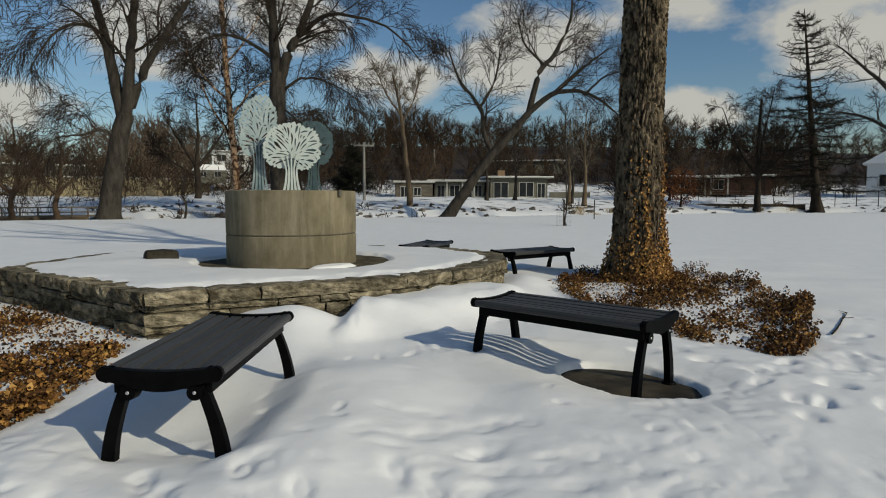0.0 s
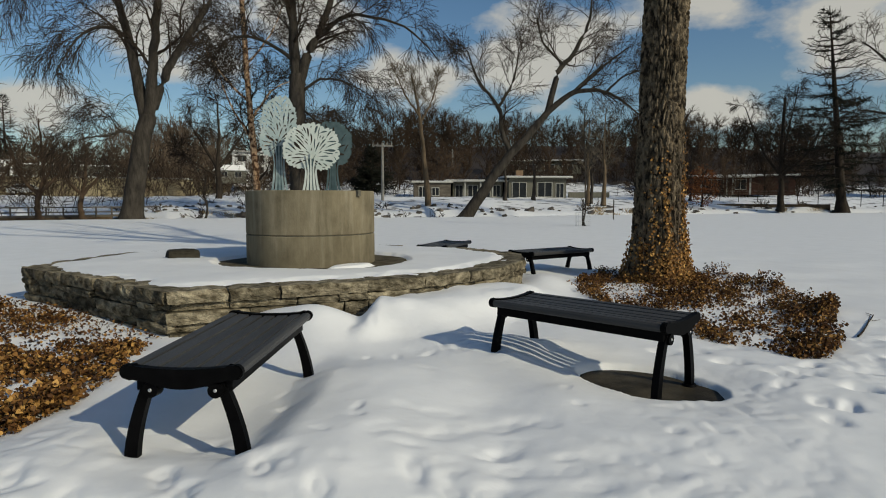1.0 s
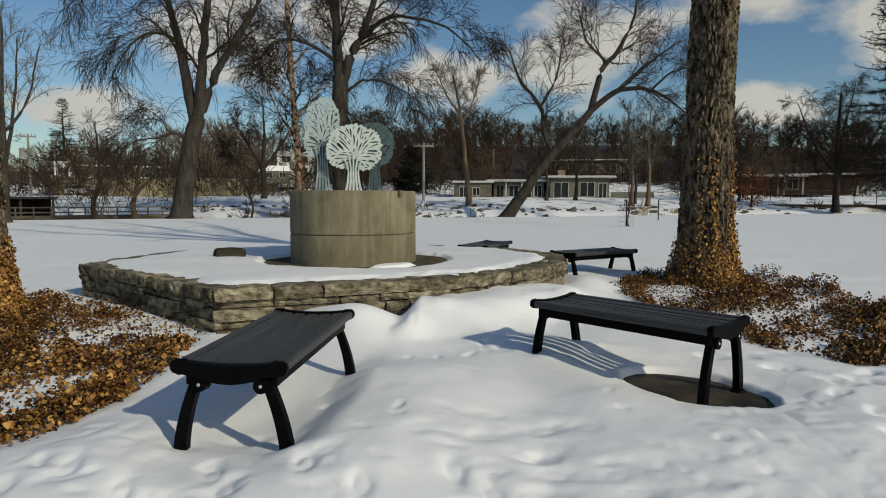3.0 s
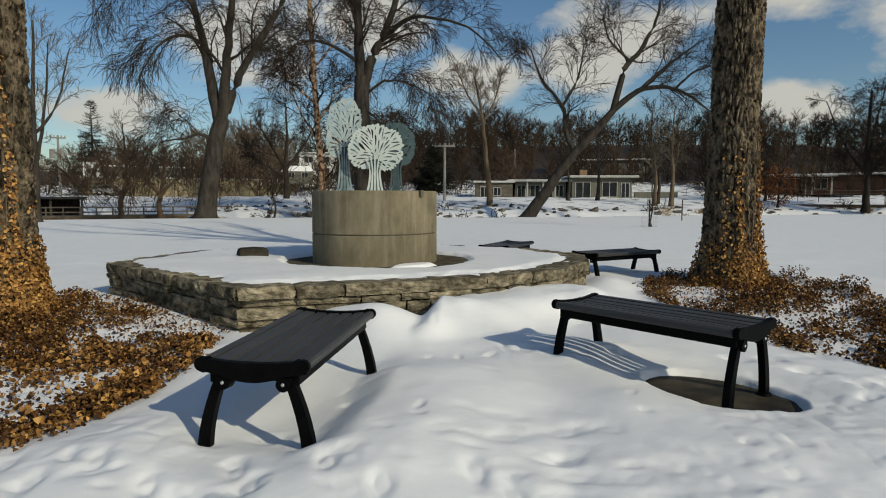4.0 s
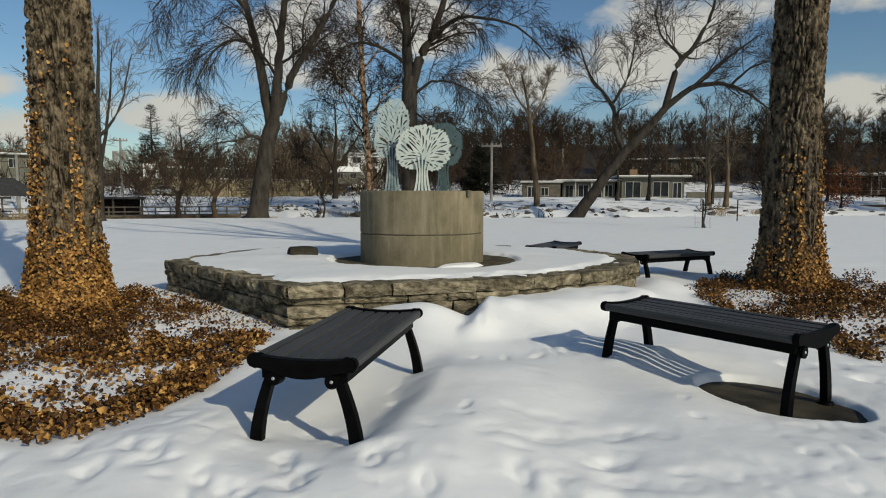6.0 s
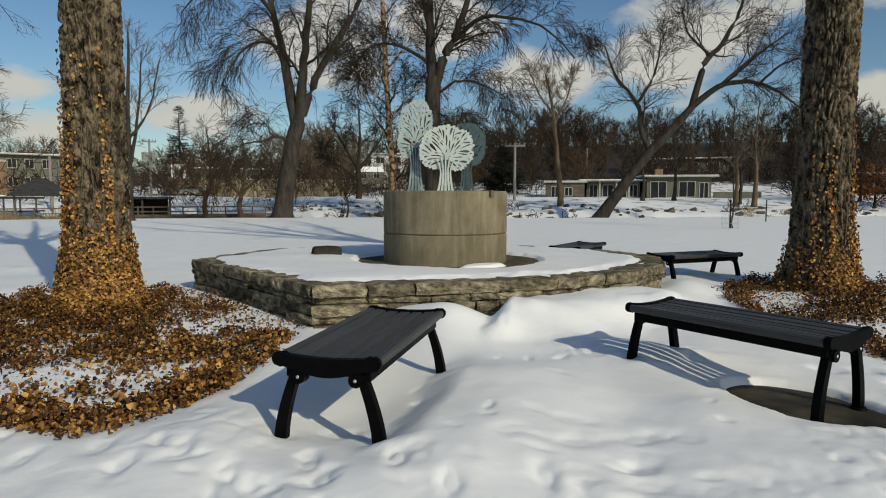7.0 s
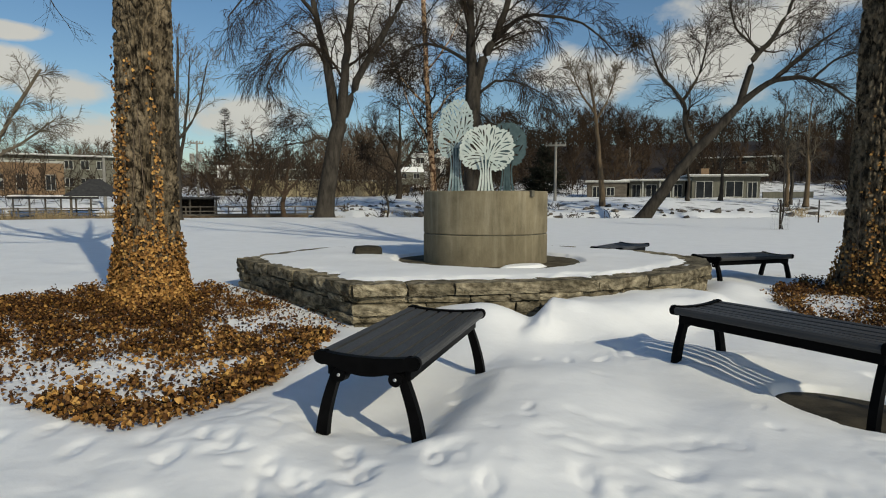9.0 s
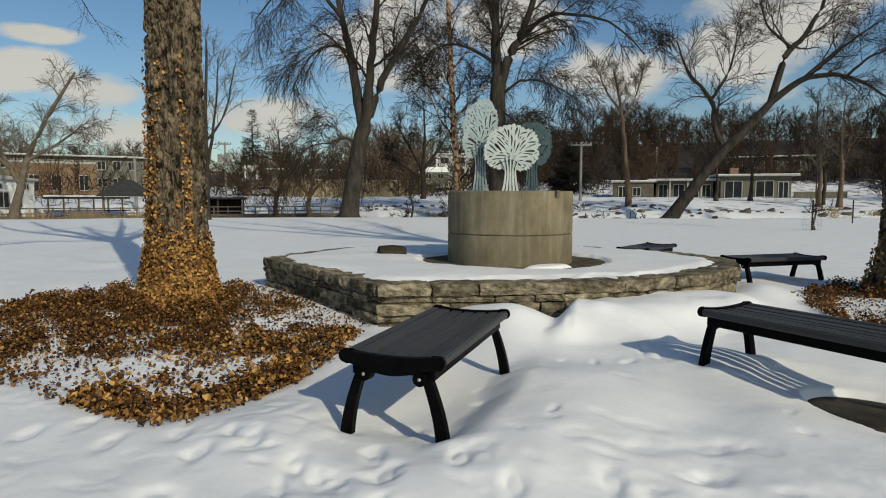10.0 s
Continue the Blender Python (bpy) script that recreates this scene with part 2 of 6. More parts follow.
def tubes(paths, sides=6):
    """Tapered tubes: each path a list of (point, radius). Returns verts, quads."""
    V, Q, base = [], [], 0
    ang = np.linspace(0, 2 * np.pi, sides, endpoint=False)
    cs, sn = np.cos(ang), np.sin(ang)
    for pts, rad in paths:
        pts = np.asarray(pts, float)
        n = len(pts)
        tan = np.gradient(pts, axis=0)
        tan /= np.linalg.norm(tan, axis=1)[:, None] + 1e-9
        ref = np.where(np.abs(tan[:, 2:3]) > 0.9, np.array([[1.0, 0, 0]]), np.array([[0, 0, 1.0]]))
        u = np.cross(tan, ref)
        u /= np.linalg.norm(u, axis=1)[:, None] + 1e-9
        v = np.cross(tan, u)
        r = np.asarray(rad, float)[:, None, None]
        ring = pts[:, None, :] + r * (u[:, None, :] * cs[None, :, None] + v[:, None, :] * sn[None, :, None])
        V.append(ring.reshape(-1, 3))
        i = np.arange(n - 1)[:, None] * sides
        j = np.arange(sides)[None, :]
        k = (j + 1) % sides
        Q.append(np.stack([base + i + j, base + i + k, base + i + sides + k, base + i + sides + j], -1).reshape(-1, 4))
        base += n * sides
    return np.concatenate(V), np.concatenate(Q)


LAT = rng.random((256, 256))


def field(x, y, scale, octaves=3, gain=0.5):
    """Smooth value noise over the plan, -1 to 1."""
    out, amp, tot = 0, 1.0, 0.0
    for o in range(octaves):
        u, v = x / scale + 31.7 * o, y / scale + 11.3 * o
        i, j = np.floor(u).astype(int), np.floor(v).astype(int)
        f, g = u - i, v - j
        f, g = f * f * f * (f * (6 * f - 15) + 10), g * g * g * (g * (6 * g - 15) + 10)
        a = lambda p, q: LAT[p % 256, q % 256]
        out = out + amp * ((a(i, j) * (1 - f) + a(i + 1, j) * f) * (1 - g) + (a(i, j + 1) * (1 - f) + a(i + 1, j + 1) * f) * g)
        tot += amp
        amp *= gain
        scale /= 2
    return 2 * out / tot - 1


def smooth(a, b, x):
    t = np.clip((x - a) / (b - a), 0, 1)
    return t * t * (3 - 2 * t)


# ---- plan ----
RING = (-1.824, 7.40)                     # centre of the concrete ring
TOP = 0.44                                # height of the stone terrace
TERRACE = [(-4.82, 6.55), (-2.40, 4.86), (-0.86, 5.58), (-0.14, 6.10), (0.42, 6.75), (0.78, 7.55), (0.80, 8.5), (0.1, 9.4), (-1.4, 9.9), (-3.3, 9.6), (-4.7, 8.2)]
BED_L = [(-2.35, 2.24), (-2.15, 2.54), (-2.09, 2.8), (-2.08, 3.12), (-2.14, 3.64), (-2.27, 4.25), (-2.5, 4.95), (-3.2, 5.5), (-4.24, 6.15), (-5.49, 6.4), (-6.66, 5.88), (-6.9, 5.2), (-6.1, 4.0), (-4.6, 2.7), (-3.36, 2.4), (-2.83, 2.28)]
BED_R = [(1.36, 7.82), (1.58, 6.35), (1.91, 4.95), (2.25, 4.6), (2.39, 4.27), (2.64, 4.34), (3.26, 5.21), (3.97, 6.69), (4.1, 8.05), (3.95, 9.2), (3.3, 9.6), (2.17, 9.3)]
TREE_L, TREE_R = (-5.02, 5.285), (2.72, 8.55)
PAD_AT, PAD_DIR = (1.19, 3.845), (0.75, -0.66)


def inside(poly, x, y):
    """Signed distance to a polygon in plan, positive inside."""
    x, y = np.asarray(x, float), np.asarray(y, float)
    d = np.full(x.shape, 1e9)
    odd = np.zeros(x.shape, bool)
    n = len(poly)
    for k in range(n):
        (ax, ay), (bx, by) = poly[k], poly[(k + 1) % n]
        ex, ey = bx - ax, by - ay
        t = np.clip(((x - ax) * ex + (y - ay) * ey) / (ex * ex + ey * ey), 0, 1)
        d = np.minimum(d, np.hypot(x - ax - t * ex, y - ay - t * ey))
        cross = ((ay > y) != (by > y)) & (x < ex * (y - ay) / (ey + 1e-12) + ax)
        odd ^= cross
    return np.where(odd, d, -d)


def shore(x, y):
    """Distance from the camera's spot at which the field meets the water, by bearing."""
    a = np.degrees(np.arctan2(-x, np.maximum(y, 1e-3)))
    return np.interp(a, [-60, -34, -20, -5, 10, 36, 60], [66, 62, 48, 39, 36, 37, 40])


def dent(bearing, far, wide, long, ang, deep):
    a = radians(bearing)
    return (-math.sin(a) * far, math.cos(a) * far, wide, long, ang, deep)


# old soft prints before the benches, small fresh ones, a trodden line to the bed and one past the pad
DENTS = [dent(rng.uniform(-38, 54), rng.uniform(2.0, 3.05), rng.uniform(0.05, 0.085), rng.uniform(0.09, 0.15), rng.uniform(0.6, 2.4), rng.uniform(0.008, 0.022)) for _ in range(80)]
DENTS += [dent(rng.uniform(-38, 50), rng.uniform(2.0, 3.9), rng.uniform(0.022, 0.045), rng.uniform(0.04, 0.085), rng.uniform(0, 3.1), rng.uniform(0.008, 0.022)) for _ in range(46)]
DENTS += [(-2.9 + 0.24 * k + rng.uniform(-0.08, 0.08), 2.0 + 0.02 * k + (k % 2) * 0.16, 0.055, 0.11, 0.3, 0.034) for k in range(13)]
DENTS += [(1.55 + 0.13 * k + rng.uniform(-0.07, 0.07), 4.5 - 0.15 * k + (k % 2) * 0.17, 0.055, 0.10, 0.9, 0.045) for k in range(16)]
DENTS += [(rng.uniform(1.9, 4.2), rng.uniform(2.6, 5.0), rng.uniform(0.04, 0.07), rng.uniform(0.07, 0.12), rng.uniform(0, 3), rng.uniform(0.02, 0.045)) for _ in range(44)]
DENTS += [(rng.uniform(2.6, 6), rng.uniform(3, 7.5), 0.06, 0.1, rng.uniform(0, 3), 0.03) for _ in range(34)]
DENTS += [(rng.uniform(-0.75, 0.75), rng.uniform(4.2, 4.95), 0.03, 0.08, rng.uniform(0, 3), 0.018) for _ in range(18)]


def bump(x, y, cx, cy, sx, sy, ang=0.0):
    c, s = math.cos(ang), math.sin(ang)
    u, v = (x - cx) * c + (y - cy) * s, -(x - cx) * s + (y - cy) * c
    return np.exp(-(u / sx) ** 2 - (v / sy) ** 2)


def ground_z(x, y):
    x, y = np.asarray(x, float), np.asarray(y, float)
    r = np.hypot(x, y)
    near = 1 - smooth(9, 16, r)
    u, v = 0.83 * x + 0.56 * y, -0.56 * x + 0.83 * y
    z = 0.075 + 0.026 * field(u, v, 0.9, 2) * near + 0.05 * field(x, y, 9, 2) * smooth(4, 14, r)
    z = z + 0.007 * field(u + 3, v, 0.28, 2) * (1 - smooth(4, 9, r)) + 0.001 * field(u, v + 9, 0.10, 2) * (1 - smooth(3.5, 6, r))
    # wind ripples and old tracks on the open lawn
    z = z + (0.016 * field(x * 0.45, y, 0.8, 3) + 0.03 * np.maximum(field(x * 0.6 + 50, y, 1.6, 3) - 0.25, 0)) * smooth(6, 10, r) * (1 - smooth(28, 36, r))
    # drifts against the terrace
    out = -inside(TERRACE, x, y) + 0.22 * field(x, y, 0.55, 2)
    bank = (1 - smooth(0.34, 1.02, out)) * smooth(-0.90, -0.68, x + 0.05 * field(x, y, 0.3, 2)) * (1 - smooth(0.6, 1.4, x)) * (1 - smooth(6.4, 7.9, y))
    z = z + (0.205 + 0.035 * field(x, y, 0.38, 2)) * bank + 0.20 * bump(x, y, -1.16, 5.05, 0.30, 0.34) ** 0.7 + 0.14 * bump(x, y, -1.65, 5.15, 0.4, 0.22, -0.4)
    z = z + 0.12 * bump(x, y, 1.05, 7.9, 0.3, 0.8, -0.15) + 0.05 * bump(x, y, 0.2, 4.75, 0.6, 0.22, -0.2) + 0.055 * bump(x, y, 0.32, 4.42, 0.42, 0.28, -0.6)
    # higher drift beside the bench that falls off steeply towards it, hollow below, bank before its feet
    along = np.exp(-((y - 3.15) / 0.92) ** 4)
    drift = smooth(-1.03, -0.74, x + 0.04 * field(x, y, 0.35, 2)) * (1 - smooth(-0.55, 0.25, x))
    z = z + 0.095 * drift * along - 0.045 * bump(x, y, -1.25, 3.0, 0.26, 0.6) + 0.042 * bump(x, y, -1.15, 2.25, 0.9, 0.36, 0.06)
    z = z + 0.04 * bump(x, y, -1.8, 2.6, 0.25, 0.6, 0.3)
    # crumbly trodden snow
    crumb = smooth(0.05, 0.4, field(x + 17, y, 0.8, 2)) + bump(x, y, 2.2, 3.9, 0.7, 0.5) + bump(x, y, 0.0, 4.6, 0.6, 0.3)
    z = z + 0.011 * np.abs(field(x, y, 0.13, 2)) * crumb * (1 - smooth(6, 9, r))
    # melted pits round the bench feet
    for cx, cy in ((-1.455, 2.575), (-0.955, 2.575), (-0.955, 3.77), (0.24, 4.31), (0.57, 4.69)):
        z = z - 0.012 * bump(x, y, cx, cy, 0.07, 0.07) + 0.014 * bump(x, y, cx + 0.06, cy - 0.1, 0.13, 0.08)
    # trodden prints
    for cx, cy, sx, sy, ang, dep in DENTS:
        m = (np.abs(x - cx) < 0.35) & (np.abs(y - cy) < 0.35)
        if m.any():
            q = 0.66 * np.minimum(1.6 * bump(x[m], y[m], cx, cy, sx, sy, ang) ** 1.5, 1.0) * (0.85 + 0.45 * field(x[m], y[m], 0.09, 2))
            z[m] += -dep * q + 0.13 * dep * bump(x[m], y[m], cx + 0.03, cy + 0.05, sx * 1.7, sy * 1.7, ang)
    # snow thins in the ivy beds
    for bed in (BED_L, BED_R):
        d = inside(bed, x, y)
        z = z - 0.035 * smooth(-0.05, 0.25, d)
    # melted hollow round the bench foot, down to the pad
    c, s = PAD_DIR
    u, v = (x - PAD_AT[0]) * c + (y - PAD_AT[1]) * s, -(x - PAD_AT[0]) * s + (y - PAD_AT[1]) * c
    e = np.hypot(u / 0.47, v / 0.32) + 0.11 * field(x, y, 0.32, 3)
    z = z - 0.04 * (1 - smooth(1.0, 2.1, e))
    z = np.where(e < 1.4, z * smooth(0.95, 1.08, e) - 0.05 * (1 - smooth(0.9, 1.03, e)), z)
    # under the terrace
    z = z - 0.25 * smooth(0.12, 0.3, inside(TERRACE, x, y))
    # river and far bank
    d = r - shore(x, y)
    low = np.interp(np.degrees(np.arctan2(-x, np.maximum(y, 1e-3))), [0, 26, 34], [4, 4, 16])
    z = z - 0.7 * smooth(-0.3, 0.8, d) * (1 - smooth(1, 5, d - low)) + 1.25 * smooth(0, 1, (d - low) / 22) + 0.35 * field(x, y, 7, 3) * smooth(3, 9, d) * (1 - smooth(60, 90, d))
    hill = np.interp(np.degrees(np.arctan2(-x, np.maximum(y, 1e-3))), [-40, -20, 10, 25, 60], [10, 12.5, 11.5, 7, 6])
    begin = np.interp(np.degrees(np.arctan2(-x, np.maximum(y, 1e-3))), [-40, -15, 10, 24, 60], [42, 32, 28, 58, 62])
    z = z + hill * smooth(0, 1, (d - begin) / 85) + 4 * field(x, y, 90, 2) * smooth(60, 200, d)
    return z


def build_ground():
    az = np.radians(np.concatenate([np.arange(-180, -41, 5), np.arange(-41, 58, 0.18), np.arange(58, 180, 5)]))
    rr, r = [0.0], 0.12
    while r < 3200:
        rr.append(r)
        r += 0.12 if r < 1.8 else r * (0.0062 if r < 8 else 0.011 if r < 14 else 0.022 if r < 110 else 0.08)
    rr = np.array(rr)
    A, Rr = np.meshgrid(az, rr)
    x, y = -np.sin(A) * Rr, np.cos(A) * Rr
    z = ground_z(x.ravel(), y.ravel())
    V = np.stack([x.ravel(), y.ravel(), z], 1)
    n, m = len(rr), len(az)
    i, j = np.arange(n - 1)[:, None] * m, np.arange(m)[None, :]
    k = (j + 1) % m
    Q = np.stack([i + j, i + m + j, i + m + k, i + k], -1).reshape(-1, 4)
    ob = mesh_object("ground", V, Q, LAWN, smooth=True)
    return tagged(ob, "snow-covered park lawn with trodden prints and drifts", "ground", kind="structure")


ground = build_ground()


def gz(x, y):
    return float(ground_z(np.array([x]), np.array([y]))[0])


def build_pad():
    bm = bmesh.new()
    n = 48
    c, s = PAD_DIR
    ring = []
    for k in range(n):
        a = 2 * math.pi * k / n
        w = 1 + 0.05 * noise.noise((math.cos(a) * 2, math.sin(a) * 2, 3))
        u, v = 0.70 * math.cos(a) * w, 0.44 * math.sin(a) * w
        ring.append((PAD_AT[0] + u * c - v * s, PAD_AT[1] + u * s + v * c))
    up = [bm.verts.new((x, y, 0.0)) for x, y in ring]
    dn = [bm.verts.new((x, y, -0.12)) for x, y in ring]
    bm.faces.new(up)
    bm.faces.new(dn[::-1])
    for k in range(n):
        bm.faces.new((up[k], dn[k], dn[(k + 1) % n], up[(k + 1) % n]))
    tagged(part("pavement", bm, PAD), "damp bare concrete footing showing through melted snow", "pavement", kind="structure")


build_pad()


# ---- benches ----
def bench_dip(x):
    return 0.458 + 0.018 * (x / 0.24) ** 2


def build_bench(name, m):
    L = 1.285
    b = empty(name, m)
    # five flat slats and two rolled edge slats
    xs = np.linspace(-0.205, 0.205, 6)
    for k in range(5):
        bm = bmesh.new()
        x0, x1 = xs[k] + 0.0095, xs[k + 1] - 0.0095
        xm = (x0 + x1) / 2
        box(bm, -(x1 - x0) / 2, (x1 - x0) / 2, -L / 2 + 0.02, L / 2 - 0.02, -0.034, 0.0, 0.003)
        s = part("slat", bm, SLAT, b, smooth=False)
        s.location = (xm, 0, bench_dip(xm))
        s.rotation_euler = (0, -math.atan(2 * 0.018 * xm / 0.24 ** 2), 0)
    for sgn in (-1, 1):
        bm = bmesh.new()
        prof = [(0.209, bench_dip(0.209)), (0.232, bench_dip(0.232) + 0.001), (0.248, 0.476), (0.258, 0.466), (0.2605, 0.452), (0.256, 0.438), (0.244, 0.428), (0.232, 0.428), (0.225, 0.440), (0.209, bench_dip(0.209) - 0.022)]
        plate(bm, [(sgn * x, z) for x, z in prof], -L / 2 + 0.02, L / 2 - 0.02)
        part("edge_slat", bm, SLAT, b, "grey slat with a rolled edge")
        bm = bmesh.new()
        box(bm, sgn * 0.19 - 0.02, sgn * 0.19 + 0.02, -L / 2 + 0.03, L / 2 - 0.03, 0.365, 0.428, 0.004)
        part("side_rail", bm, BLACK, b, "black steel rail")
    for end in (-1, 1):
        # cast end plate with bulbs at its two corners and a belly below
        top = [(x, bench_dip(x) + 0.010) for x in np.linspace(-0.225, 0.225, 15)]
        def bulb(s):
            a = np.linspace(math.radians(115), math.radians(-110), 9)
            pts = [(0.236 + 0.032 * math.cos(t), 0.455 + 0.033 * math.sin(t)) for t in a]
            return pts if s > 0 else [(-x, z) for x, z in pts[::-1]]
        belly = [(x, 0.420 - 0.04 * (1 - (x / 0.17) ** 2) if abs(x) < 0.17 else 0.418) for x in np.linspace(0.20, -0.20, 17)]
        bm = bmesh.new()
        y = end * (L / 2 - 0.012)
        plate(bm, top + bulb(1) + belly + bulb(-1), y - 0.018, y + 0.018)
        bmesh.ops.bevel(bm, geom=[e for e in bm.edges if abs(e.verts[0].co.y - e.verts[1].co.y) < 1e-6], offset=0.005, segments=2, affect="EDGES")
        part("end_casting", bm, BLACK, b, "black cast end plate")
        bm = bmesh.new()
        box(bm, -0.18, 0.18, y * 0.975 - 0.008, y * 0.975 + 0.008, 0.385, 0.405, 0.003)
        part("cross_bar", bm, BLACK, b)
        for sgn in (-1, 1):
            bm = bmesh.new()
            n = 12
            inner, outer = [], []
            for k in range(n + 1):
                t = k / n
                z = 0.40 * (1 - t)
                cx = 0.158 + 0.092 * math.sin(math.pi / 2 * t) ** 0.95
                w = 0.023 + 0.008 * t
                inner.append((sgn * (cx - w), z))
                outer.append((sgn * (cx + w), z))
            y2 = end * (L / 2 - 0.045)
            plate(bm, inner + outer[::-1], y2 - 0.021, y2 + 0.021)
            bmesh.ops.bevel(bm, geom=[e for e in bm.edges if abs(e.verts[0].co.y - e.verts[1].co.y) < 1e-6], offset=0.008, segments=2, affect="EDGES")
            leg = part("leg", bm, BLACK, b, "curved black cast leg")
            bm = bmesh.new()
            bmesh.ops.create_cone(bm, cap_ends=True, segments=20, radius1=0.038, radius2=0.034, depth=0.05)
            bmesh.ops.transform(bm, matrix=Matrix.Translation((sgn * 0.142, y2 + end * 0.012, 0.372)) @ Matrix.Rotation(math.pi / 2, 4, "X"), verts=bm.verts)
            part("knuckle", bm, BLACK, leg)
            bm = bmesh.new()
            bmesh.ops.create_uvsphere(bm, u_segments=10, v_segments=6, radius=0.0085)
            bmesh.ops.transform(bm, matrix=Matrix.Translation((sgn * 0.142, y2 + end * 0.038, 0.372)) @ Matrix.Diagonal((1, 0.5, 1, 1)), verts=bm.verts)
            part("bolt", bm, STEEL, leg, "bright steel bolt")
            bm = bmesh.new()
            bmesh.ops.create_cone(bm, cap_ends=True, segments=18, radius1=0.046, radius2=0.040, depth=0.014)
            bmesh.ops.transform(bm, matrix=Matrix.Translation((sgn * 0.250, y2, 0.007)), verts=bm.verts)
            part("foot", bm, BLACK, leg)
    return b


bench = build_bench("park_bench", pose(-1.205, 3.175, 0.0, 0, 0, 0.5))
tagged(bench, "black backless park bench with grey slats, sunk in snow", "bench", "benches round the terrace")
for at, turn, label in (((0.858, 4.105, 0.0), 48.6, "black backless park bench standing partly on a bare pad"), ((1.38, 9.31, -0.05), -53.0, "black backless park bench beyond the stone terrace"), ((-0.27, 10.45, -0.04), -18.6, "black backless park bench half hidden behind the terrace")):
    tagged(copy_thing(bench, pose(*at, 0, 0, turn)), label)


# ---- terrace ----
def build_terrace():
    t = empty("stone_terrace", Matrix.Identity(4))
    tagged(t, "low raised terrace of weathered limestone under melting snow", "terrace")
    poly = TERRACE
    n = len(poly)
    cx, cy = RING
    core = [((x - cx) * 0.972 + cx, (y - cy) * 0.972 + cy) for x, y in poly]
    V = [(x, y, 0.0 - 0.1) for x, y in core] + [(x, y, TOP - 0.02) for x, y in core]
    F = [list(range(n, 2 * n))] + [[k, (k + 1) % n, n + (k + 1) % n, n + k] for k in range(n)]
    mesh_object("core", V, F, MORTAR, t, "dark mortar between the stones")
    return t


terrace = build_terrace()


def build_terrace_snow():
    cx, cy = RING
    a = np.linspace(0, 2 * np.pi, 300, endpoint=False)
    rr = np.concatenate([np.linspace(0.72, 1.3, 40), np.linspace(1.32, 3.3, 110)])
    A, Rr = np.meshgrid(a, rr)
    x, y = (cx + np.cos(A) * Rr).ravel(), (cy + np.sin(A) * Rr).ravel()
    edge = inside(TERRACE, x, y)
    q = np.hypot((x - cx) / 1.0, (y - cy) / 1.0)
    ang = np.arctan2(y - cy, x - cx)
    lit = 0.5 + 0.5 * np.cos(ang - math.atan2(-0.667, 0.745))
    ringw = 1.04 + 0.16 * lit + 0.10 * field(x, y, 0.7, 2) + 0.05 * field(x, y, 0.16, 2)
    bare = np.minimum(smooth(-0.05, 0.06, q - ringw), 1)
    patch = np.maximum(bare, smooth(0.35, 0.7, bump(x, y, cx + 0.60, cy - 0.66, 0.36, 0.13, 0.8)))
    rag = 0.12 + 0.15 * field(x, y, 0.5, 3) + 0.10 * smooth(0.0, 0.9, x - cx - 1.2) + 0.07 * field(x, y, 0.11, 2)
    lip = smooth(-0.02, 0.22, edge - np.maximum(rag, 0.03))
    z = TOP - 0.022 + (0.05 + 0.014 * field(x, y, 0.6, 3) + 0.02 * bump(x, y, cx - 1.6, cy - 0.4, 0.9, 0.4)) * patch * lip
    V = np.stack([x, y, z], 1)
    n, m = len(rr), len(a)
    i, j = np.arange(n - 1)[:, None] * m, np.arange(m)[None, :]
    k = (j + 1) % m
    Q = np.stack([i + j, i + m + j, i + m + k, i + k], -1).reshape(-1, 4)
    keep = (edge[Q] > 0.01).all(1)
    ob = mesh_object("snow_cover", V, Q[keep], SNOW, None, smooth=True)
    tagged(ob, "thin melting snow with ragged edges on the terrace", "snow", kind="stuff")
    V = [(x2, y2, TOP - 0.012) for x2, y2 in [((px - cx) * 0.93 + cx, (py - cy) * 0.93 + cy) for px, py in TERRACE]]
    V += [(vx, vy, TOP - 0.10) for vx, vy, _ in V]
    n = len(TERRACE)
    F = [list(range(n))] + [[k2, n + k2, n + (k2 + 1) % n, (k2 + 1) % n] for k2 in range(n)]
    mesh_object("soil_fill", V, F, SOIL, terrace, "damp bare soil and gravel")


build_terrace_snow()


def stone_mesh(k):
    r = random.Random(k)
    bm = bmesh.new()
    bmesh.ops.create_cube(bm, size=1)
    bmesh.ops.subdivide_edges(bm, edges=[e for e in bm.edges if abs(e.verts[0].co.x - e.verts[1].co.x) > 0.5], cuts=5)
    bmesh.ops.subdivide_edges(bm, edges=[e for e in bm.edges if abs(e.verts[0].co.z - e.verts[1].co.z) > 0.5], cuts=1)
    for v in bm.verts:
        edge = abs(v.co.z) > 0.4
        v.co += Vector((r.uniform(-0.03, 0.03), r.uniform(-0.035, 0.035) - (0.025 * math.copysign(1, v.co.y) if edge else 0), r.uniform(-0.08, 0.05) if edge else r.uniform(-0.15, 0.15)))
        if abs(v.co.x) > 0.44:
            v.co.y *= 0.93
    bmesh.ops.recalc_face_normals(bm, faces=bm.faces)
    me = bpy.data.meshes.new("stone")
    bm.to_mesh(me)
    bm.free()
    me.materials.append(STONE)
    return me


